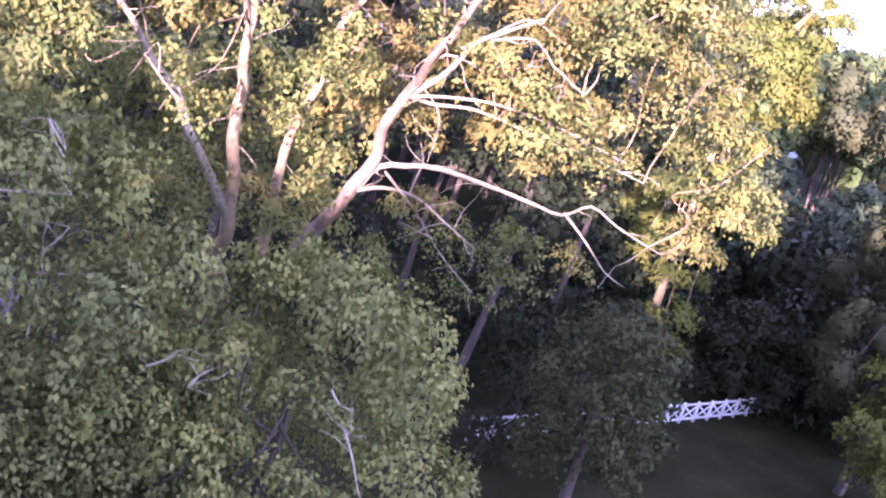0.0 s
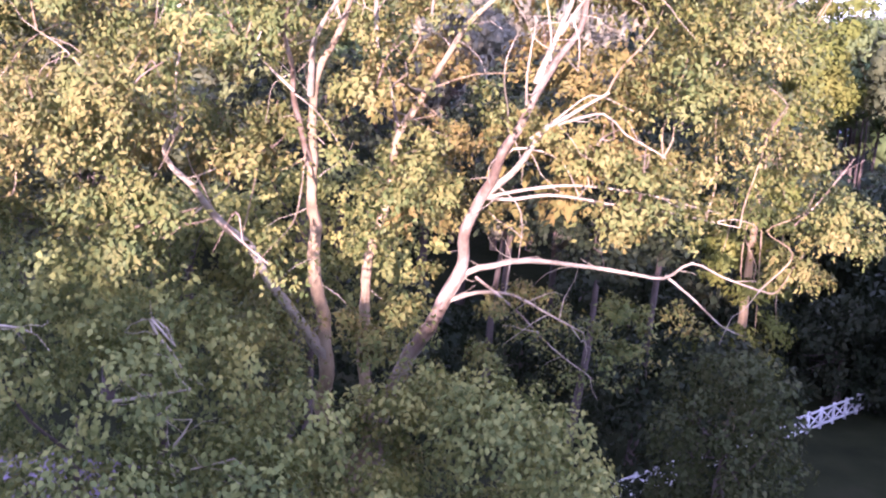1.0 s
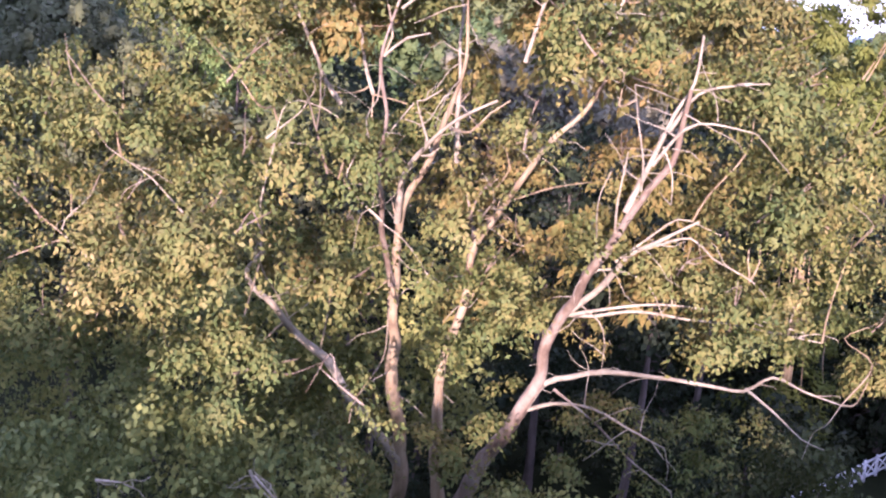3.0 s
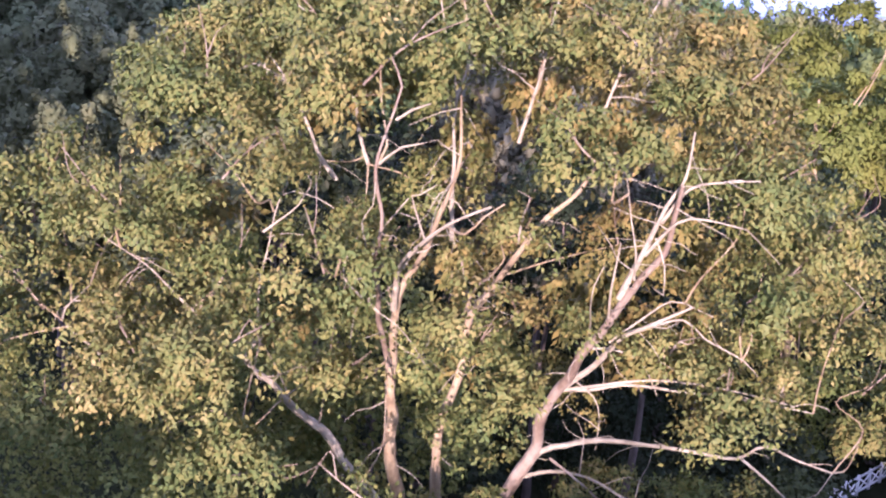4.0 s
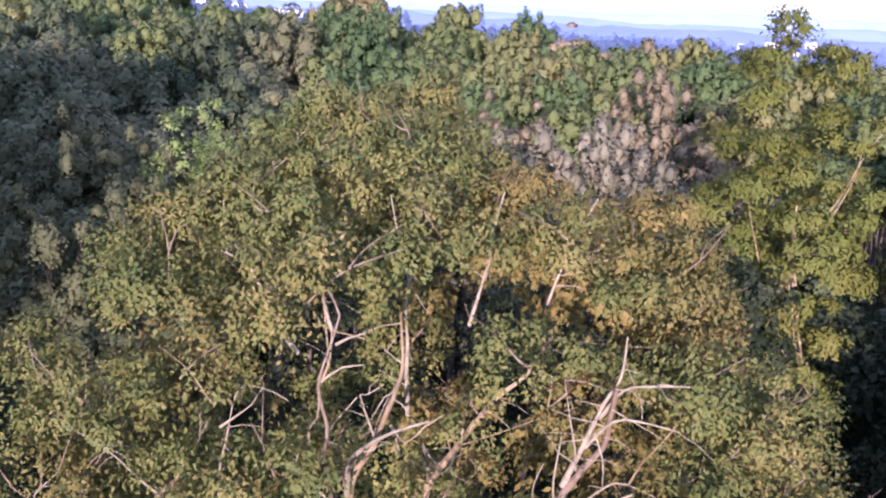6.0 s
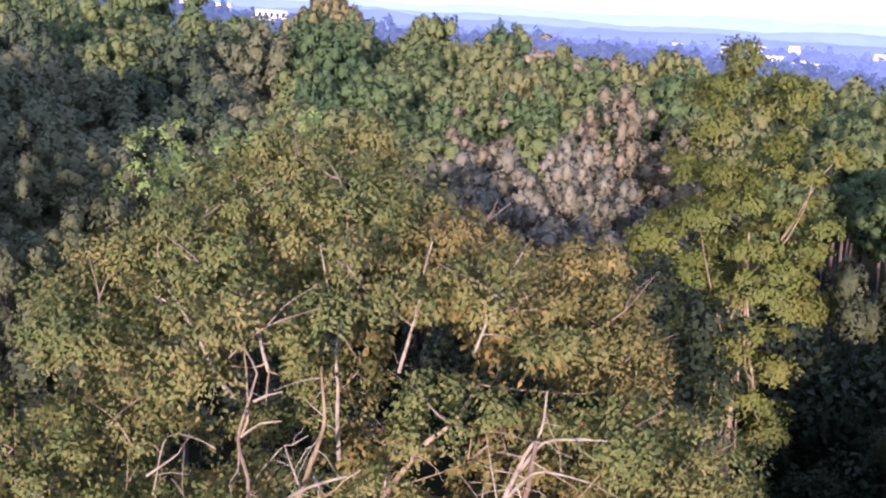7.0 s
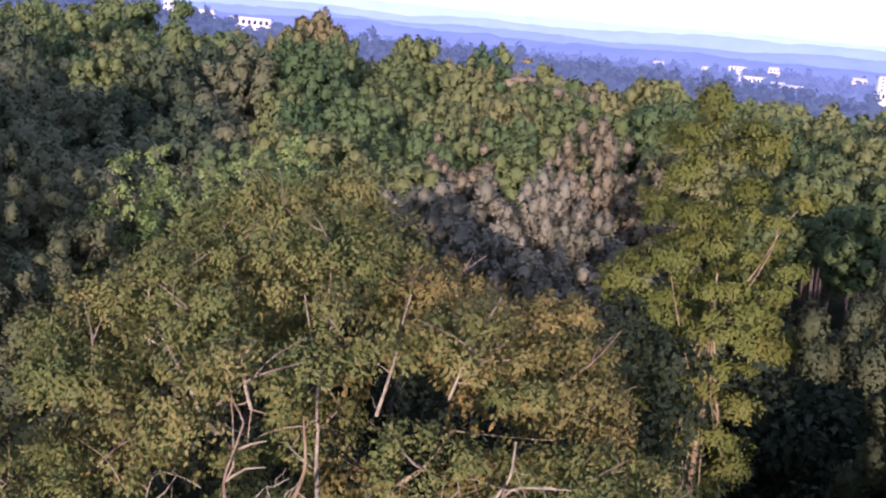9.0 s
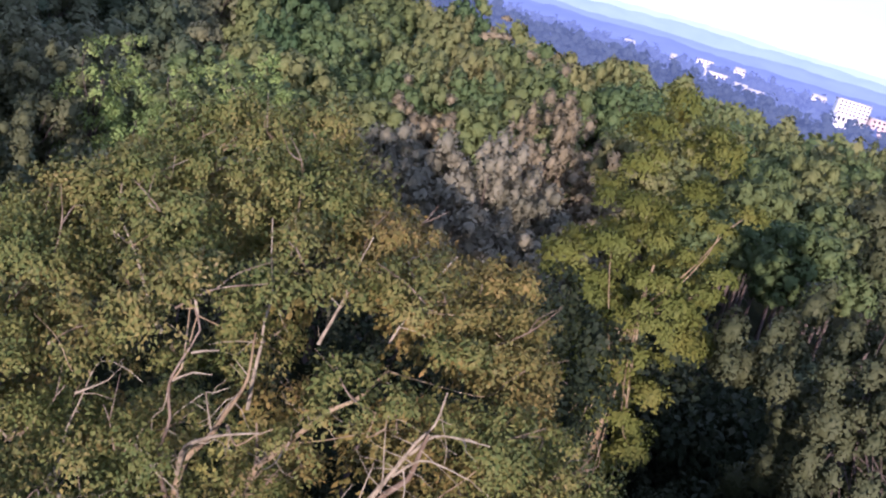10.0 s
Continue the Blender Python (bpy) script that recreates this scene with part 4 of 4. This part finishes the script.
# ---- trees on either side ----
grow("yellowing_tree", (15.0, 67.0, 0), 31, (0, 0, 18.6), (4.5, 4.4, 12.4), 150, 1.05, "yellow", 0.25, 0, 0, 31, "tall yellow-green tree with tan limbs in sunlight", split=6, bark=bark_tan, trunk_r=0.34, low=-0.95, gap=0.8, tufts=110, jitter=0.26, flat=0.62, bare=lambda q: q[0] > 2.0 and q[2] < 18.5)
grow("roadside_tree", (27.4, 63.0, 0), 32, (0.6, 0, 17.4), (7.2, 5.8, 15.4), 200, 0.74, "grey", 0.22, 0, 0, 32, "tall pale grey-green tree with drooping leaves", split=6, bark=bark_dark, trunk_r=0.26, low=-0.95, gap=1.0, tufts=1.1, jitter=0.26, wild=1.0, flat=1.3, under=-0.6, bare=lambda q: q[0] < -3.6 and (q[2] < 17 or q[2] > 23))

# ---- mid wood: a few kinds, then copies ----
KINDS = {
    "broad": grow("woodland_tree", (-13, 128, 0), 24, (0, 0, 19.2), (3.5, 3.5, 4.8), 92, 0.7, "wood", 0.34, 0, 0, 41, "rounded broad-leaved woodland tree", group="woodland trees", low=-0.6, gap=0.8, tufts=0.9, wild=0.8, jitter=0.13),
    "wide": grow("woodland_tree", (-4, 150, 0), 25, (0, 0, 19.6), (4.2, 4.1, 4.6), 96, 0.8, "wood", 0.36, 0, 0, 42, "wide broad-leaved woodland tree", group="woodland trees", low=-0.5, gap=0.8, tufts=0.9, wild=0.8, jitter=0.13),
    "pine": grow("pine_tree", (2, 138, 0), 24, (0, 0, 20.4), (3.1, 3.1, 3.7), 80, 0.64, "pine", 0.3, 0, 0, 43, "green pine with rounded tufts", "tree", group="pines", low=-0.45, gap=0.8, tufts=0.9, wild=0.6, jitter=0.18),
    "dark": grow("woodland_tree", (-34, 92, 0), 25, (0, 0, 17.2), (3.8, 3.7, 6.6), 60, 0.9, "dark", 0.34, 0, 0, 44, "dark green woodland tree in shade", group="shaded woodland trees", low=-0.6, gap=0.92, tufts=1.0, wild=0.6, jitter=0.2),
    "brown": grow("browned_tree", (10.8, 105, 0), 28, (0, 0, 19.0), (4.4, 3.8, 8.2), 110, 0.52, "brown", 0.26, 0, 0, 45, "brown-leaved tree with dry drooping sprays", group="browned trees", low=-0.85, gap=0.9, tufts=1.0, jitter=0.22, wild=0.9, flat=1.8, under=-0.7),
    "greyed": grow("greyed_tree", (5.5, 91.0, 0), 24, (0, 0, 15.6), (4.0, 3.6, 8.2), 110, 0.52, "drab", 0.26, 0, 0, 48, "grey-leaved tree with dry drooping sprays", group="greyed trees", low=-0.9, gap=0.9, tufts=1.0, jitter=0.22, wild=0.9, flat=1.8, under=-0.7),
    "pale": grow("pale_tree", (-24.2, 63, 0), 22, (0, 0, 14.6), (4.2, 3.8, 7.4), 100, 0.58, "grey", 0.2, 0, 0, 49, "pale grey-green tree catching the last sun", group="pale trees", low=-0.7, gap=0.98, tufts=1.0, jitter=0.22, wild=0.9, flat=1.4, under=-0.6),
    "shade_caster": grow("woodland_tree", (-118, -76, 40), 20, (0, 0, 9.0), (4.6, 4.4, 9.6), 34, 2.1, "dark", 1.5, 0, 0, 47, "unseen tree added on the rise behind to cast shade", group="trees on the rise", low=-1.0, gap=0.55, tufts=2.2),
    "bright": grow("young_tree", (-22.4, 80, 0), 25, (0, 0, 20.2), (2.5, 2.4, 4.9), 44, 0.58, "bright", 0.26, 0, 0, 46, "fresh light-green tree catching the sun", low=-0.9, gap=0.74, tufts=60, jitter=0.22, flat=1.4),
}


HEIGHT = {kind: max((v.co.z for part_of in tree.children for v in part_of.data.vertices), default=1.0) for kind, tree in KINDS.items()}


def plant(kind, spots, label=""):
    for x, y, top in spots:
        z = float(ground_z(np.float64(x), np.float64(y)))
        k = (top - z) / HEIGHT[kind]
        w = random.uniform(0.85, 1.12)
        ob = copy_thing(KINDS[kind], Matrix.LocRotScale((x, y, z), Euler((0, 0, random.uniform(0, 6.28))), (w, w, k)))
        if label:
            ob["label"] = label


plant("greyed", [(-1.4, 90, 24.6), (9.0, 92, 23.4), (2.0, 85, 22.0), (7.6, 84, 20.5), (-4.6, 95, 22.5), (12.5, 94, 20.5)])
plant("brown", [(-3.2, 113, 25.0), (0.8, 112, 24.6), (14.8, 103, 24.0)])
plant("broad", [(-11, 92, 24), (-17, 110, 25), (-9, 112, 24), (-12, 72, 21), (4.2, 114, 24.5), (-5.4, 103, 23.6)])
plant("pine", [(-19, 98, 24.5), (-14, 104, 25), (-8, 100, 23.5), (-13, 84, 23.0), (-18, 88, 23.5), (-17.4, 121, 27), (-12.4, 121, 28.4), (-3.5, 121, 28.4), (-10.0, 117, 25.6), (-4.8, 117, 25.8)])
plant("dark", [(-27, 72, 19.5), (-30, 79, 22.5), (-38, 84, 23.5), (-28, 88, 22.5), (-36, 94, 24.5), (-31, 99, 23), (-24, 96, 21), (-45, 102, 26), (-20, 74, 19), (24, 98, 16), (33, 94, 15)])
plant("pale", [(-29.4, 76, 25.4), (-25.6, 78, 24.0), (-18.5, 60, 18.5)])
plant("bright", [(-12.8, 86, 27.0), (-16.6, 84, 25.4), (-19.3, 79, 24.0)], "light olive-green tree catching the sun")
plant("broad", [(-40, 128, 29.5)], "tall pale-limbed tree above the dark wood")
grow("pine_tree", (6.0, 172, -1), 30, (0, 0, 25.6), (3.3, 3.1, 5.0), 34, 1.0, "brown", 0.42, 0, 0, 51, "tall pine with browned needles in flat tiers", group="pines", bark=bark_tan, low=-0.9, gap=0.8, tufts=0.9, wild=0.6, jitter=0.24, flat=0.45)

# the wood behind, crown beside crown
taken = [(-17.4, 121), (-12.4, 121), (-3.5, 121), (-10, 117), (-4.8, 117), (-3.2, 113), (0.8, 112), (14.8, 103), (10.8, 105), (4.2, 114), (-9, 112), (-17, 110), (-13, 128), (-4, 150), (2, 138), (-40, 128), (6, 172)]
for row, y in enumerate(np.arange(104.0, 172.0, 8.2)):
    for x in np.arange(-0.42 * y - 2, 0.38 * y + 4, 8.0):
        tx, ty = x + 4.0 * (row % 2) + random.uniform(-1.5, 1.5), y + random.uniform(-1.5, 1.5)
        if any(math.hypot(tx - a, ty - b) < 4.4 for a, b in taken) or (-7 < tx < 19 and ty < 109):
            continue
        top = float(np.interp(ty, [100, 120, 150, 175], [24.4, 26.4, 28.8, 29.4]) - np.interp(tx, [4, 25, 60], [0, 2.0, 3.4]) + 1.8 * math.exp(-((tx + 20) / 16) ** 2) * float(np.interp(ty, [125, 145], [0, 1]))) + random.gauss(0.4, 2.0)
        kind = "dark" if tx < -22 and ty < 146 else random.choice(("broad", "broad", "pine", "pine", "wide"))
        plant(kind, [(tx, ty, top)])

# unseen trees added on the rise behind, which keep the low sun off the ground
plant("shade_caster", [(x, -76 + random.uniform(-5, 5), float(shade_top(x)) + random.uniform(-1.3, 1.3)) for x in range(-112, 64, 5)])

# ---- far woods, past counting ----
rng = np.random.default_rng(77)


def far_wood(name, near, far, pitch, crown_r, k, size, leaf, label, cover=1.2):
    """Crowns set out unevenly over the plain, each a dome of a few tufts."""
    gx, gy = np.meshgrid(np.arange(-0.55 * far, 0.55 * far, pitch), np.arange(near * 0.8, far, pitch * 0.87))
    gx = gx + (np.arange(gx.shape[0])[:, None] % 2) * pitch / 2
    x, y = (gx + rng.normal(0, 0.22 * pitch, gx.shape)).ravel(), (gy + rng.normal(0, 0.22 * pitch, gx.shape)).ravel()
    d = np.hypot(x, y)
    ok = (d > near) & (d < far) & (np.abs(x) < 0.5 * y)
    x, y = x[ok], y[ok]
    count = len(x)
    top = ground_z(x, y) + rng.normal(22.0, 3.2, count)
    r = crown_r * rng.uniform(0.7, 1.3, count)
    u = unit(rng.standard_normal((count, k, 3)) + (0, -0.3, 0.35))
    u[:, 0] = (0, 0, 0.9)
    c = np.stack([x, y, top - r * 1.35], -1)[:, None] + u * (r[:, None, None] * 0.62) * (1, 1, 1.2)
    lobes = np.concatenate([c.reshape(-1, 3), (np.repeat(r, k) * rng.uniform(0.38, 0.55, count * k))[:, None]], 1)
    tagged(new(name, leaf_mesh(name, puffs(rng, lobes, size, cover, -0.15, 0.4, 1.1, 1), leaf)), label, "woods", "", "stuff")


# far crowns: air haze painted into colour and glow instead of leaf green
LEAF["slate_haze"] = haze("middle_haze", (0.085, 0.105, 0.165), (0.115, 0.138, 0.200), 0.6)
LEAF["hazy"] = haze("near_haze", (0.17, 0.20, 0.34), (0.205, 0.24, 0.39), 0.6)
far_wood("far_wood", 170, 262, 8.6, 4.0, 6, 1.0, "wood", "unbroken canopy of mixed green woodland", 0.8)
far_wood("far_wood", 258, 400, 9.6, 4.5, 5, 1.7, "wood", "unbroken canopy of mixed green woodland farther off", 0.8)
far_wood("farther_wood", 395, 800, 13.5, 6.4, 3, 3.2, "slate_haze", "distant woodland canopy fading into haze", 0.45)
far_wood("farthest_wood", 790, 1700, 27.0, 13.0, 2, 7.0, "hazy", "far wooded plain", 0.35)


# ---- fence ----
def box(x0, y0, z0, x1, y1, z1):
    v = np.array([(x, y, z) for x in (x0, x1) for y in (y0, y1) for z in (z0, z1)], float)
    f = np.array([(0, 1, 3, 2), (4, 6, 7, 5), (0, 4, 5, 1), (2, 3, 7, 6), (0, 2, 6, 4), (1, 5, 7, 3)])
    return v, f


def bar(a, b, w, d):
    """A squared timber from a to b."""
    a, b = np.array(a, float), np.array(b, float)
    way = unit(b - a)
    side = unit(np.cross(way, (0, 1, 0.02))); up = np.cross(side, way)
    v = np.array([p + side * s * w / 2 + up * t * d / 2 for p in (a, b) for s in (-1, 1) for t in (-1, 1)])
    f = np.array([(0, 1, 3, 2), (4, 6, 7, 5), (0, 4, 5, 1), (2, 3, 7, 6), (0, 2, 6, 4), (1, 5, 7, 3)])
    return v, f


panel = tagged(new("fence_panel"), "white painted timber fence panel with crossed braces", "fence", "white fence")
PW, PH = 1.5, 1.25
part("post", mesh_of("post", *box(-0.07, -0.07, -0.3, 0.07, 0.07, PH + 0.05), white_paint), panel)
part("top_rail", mesh_of("rail", *bar((0.07, 0, PH - 0.1), (PW - 0.07, 0, PH - 0.1), 0.14, 0.05), white_paint), panel)
part("bottom_rail", mesh_of("rail", *bar((0.07, 0, 0.25), (PW - 0.07, 0, 0.25), 0.14, 0.05), white_paint), panel)
part("brace", mesh_of("brace", *bar((0.07, -0.03, 0.3), (PW - 0.07, -0.03, PH - 0.15), 0.11, 0.04), white_paint), panel)
part("brace", mesh_of("brace", *bar((0.07, 0.03, PH - 0.15), (PW - 0.07, 0.03, 0.3), 0.11, 0.04), white_paint), panel)
way = Vector((11.4, 12.6, 0)).normalized()
turn = math.atan2(way.y, way.x)
for i in range(26):
    fx, fy = 6.6 + way.x * PW * i, 53.2 + way.y * PW * i
    m = Matrix.LocRotScale((fx, fy, float(ground_z(np.float64(fx), np.float64(fy)))), Euler((0, 0, turn)), None)
    if i == 0:
        panel.matrix_basis = m
    else:
        copy_thing(panel, m)


# ---- shed ----
shed = tagged(new("shed"), "small timber shed with a purple-grey shingled roof", "shed")
shed.location = (-15.5, 44.0, 0)
part("wall", mesh_of("wall", *box(-3, -2, -0.1, 3, 2, 2.5), timber), shed)
for sgn, nm in ((-1, "roof_slope"), (1, "roof_slope")):
    v = np.array([(-3.4, sgn * 2.5, 2.3), (3.4, sgn * 2.5, 2.3), (3.4, 0, 3.9), (-3.4, 0, 3.9), (-3.4, sgn * 2.5, 2.42), (3.4, sgn * 2.5, 2.42), (3.4, 0, 4.02), (-3.4, 0, 4.02)])
    f = np.array([(0, 1, 2, 3), (4, 5, 6, 7), (0, 1, 5, 4), (1, 2, 6, 5), (2, 3, 7, 6), (3, 0, 4, 7)])
    part(nm, mesh_of(nm, v, f, shingle), shed)


# ---- far buildings ----
def building(x, y, z, w, d, h, wall, label, storeys=2, bays=5, gable=False):
    b = tagged(new("building"), label, "building")
    b.location = (x, y, z)
    part("wall", mesh_of("wall", *box(-w / 2, -d / 2, -25, w / 2, d / 2, h), wall), b)
    if gable:
        v = np.array([(-w / 2 - 0.5, -d / 2 - 0.5, h), (w / 2 + 0.5, -d / 2 - 0.5, h), (w / 2 + 0.5, d / 2 + 0.5, h), (-w / 2 - 0.5, d / 2 + 0.5, h), (-w / 2, 0, h + d * 0.3), (w / 2, 0, h + d * 0.3)])
        me = mesh_of("roof", v, [(0, 1, 5, 4), (2, 3, 4, 5), (1, 2, 5), (3, 0, 4), (0, 3, 2, 1)], roof_grey)
    else:
        me = mesh_of("roof", *box(-w / 2 - 0.4, -d / 2 - 0.4, h, w / 2 + 0.4, d / 2 + 0.4, h + 0.7), roof_grey)
    part("roof", me, b)
    for s in range(storeys):
        for k in range(bays):
            cx, cz = -w / 2 + (k + 0.5) * w / bays, (s + 0.55) * h / storeys
            ww, hh = 0.28 * w / bays, 0.25 * h / storeys
            part("window", mesh_of("window", *box(cx - ww, -d / 2 - 0.08, cz - hh, cx + ww, -d / 2 + 0.1, cz + hh), glass_dark), b)
    return b


building(200, 1500, -8, 13, 9, 8, wall_white, "small white house on the far plain", 2, 3, True)
building(274, 1300, -10, 26, 14, 9, wall_white, "long white hall above the treetops", 1, 6, False)
building(268, 1150, -9, 13, 9, 7, wall_white, "white house among trees", 2, 3, True)
building(283, 1146, -12, 16, 10, 8, wall_white, "white house among trees", 2, 3, True)
building(317, 1600, -6, 22, 12, 8, wall_white, "white row of houses on the far plain", 2, 4, False)
building(365, 1600, -6, 14, 10, 9, wall_white, "white house on the far plain", 2, 3, True)
building(418, 1400, -4, 16, 10, 7, wall_white, "white house on the far plain", 2, 3, True)
building(258, 1500, -8, 8, 8, 7, wall_white, "small white house on the far plain", 2, 2, True)
building(328, 1000, 2, 27, 14, 15, wall_white, "tall pale block above the trees", 5, 8, False)
building(326, 990, -2, 24, 8, 7, wall_white, "low white wing of the pale block", 1, 6, False)
building(349, 985, -2, 16, 12, 11, wall_pink, "pinkish building beside the pale block", 3, 4, False)
building(-276, 1000, 17, 8, 8, 10, wall_white, "white tower-like house on the wooded hill", 2, 2, True)
building(-248, 1000, 14, 20, 10, 8, wall_white, "white hall on the wooded hill", 1, 4, False)
building(-205, 990, 12, 34, 12, 7, wall_white, "long white hall on the wooded hill", 1, 7, False)
building(-161, 1000, 6, 13, 9, 6, wall_pink, "pinkish house on the wooded slope", 1, 3, True)
building(-132, 1000, 4, 7, 7, 5, wall_white, "small white house on the wooded slope", 1, 2, True)
building(-110, 1000, 2, 6, 6, 6, wall_white, "small white house on the wooded slope", 1, 2, True)
building(-113, 760, 6, 5, 5, 5, wall_white, "small white house between trees", 1, 2, True)

# ---- the nearest leaves of the sycamore, one by one ----
rng = np.random.default_rng(404)
leaf_shapes = []
for bend in (0.06, 0.12, 0.18):
    outline = [(0.0, 0.0), (0.10, 0.10), (0.20, 0.38), (0.14, 0.46), (0.11, 0.74), (0.0, 1.0)]
    pts = [(x, -bend * x * 3, -y) for x, y in outline] + [(-x, -bend * x * 3, -y) for x, y in outline[1:-1]]
    faces = [(0, k, k + 1) for k in range(1, 5)] + [(0, 6 + k + 1, 6 + k) for k in range(0, 3)] + [(0, 5, 9)]
    leaf_shapes.append(mesh_of("leaf", np.array(pts) * 0.2, np.array(faces), LEAF["sycamore"]))
for k in range(290):
    q = lobes[(24, 26, 36, 37)[k % 4]]
    u = unit(rng.standard_normal(3) * (1, 0.6, 0.9) - (0, 0.9, -0.2))
    ob = part("leaf", leaf_shapes[k % 3], sycamore)
    ob.location = q[:3] - np.array(BASE) + u * q[3] * rng.uniform(0.95, 1.12)
    ob.rotation_euler = (rng.normal(0, 0.5), rng.normal(0, 0.5), rng.uniform(-1.2, 1.2))
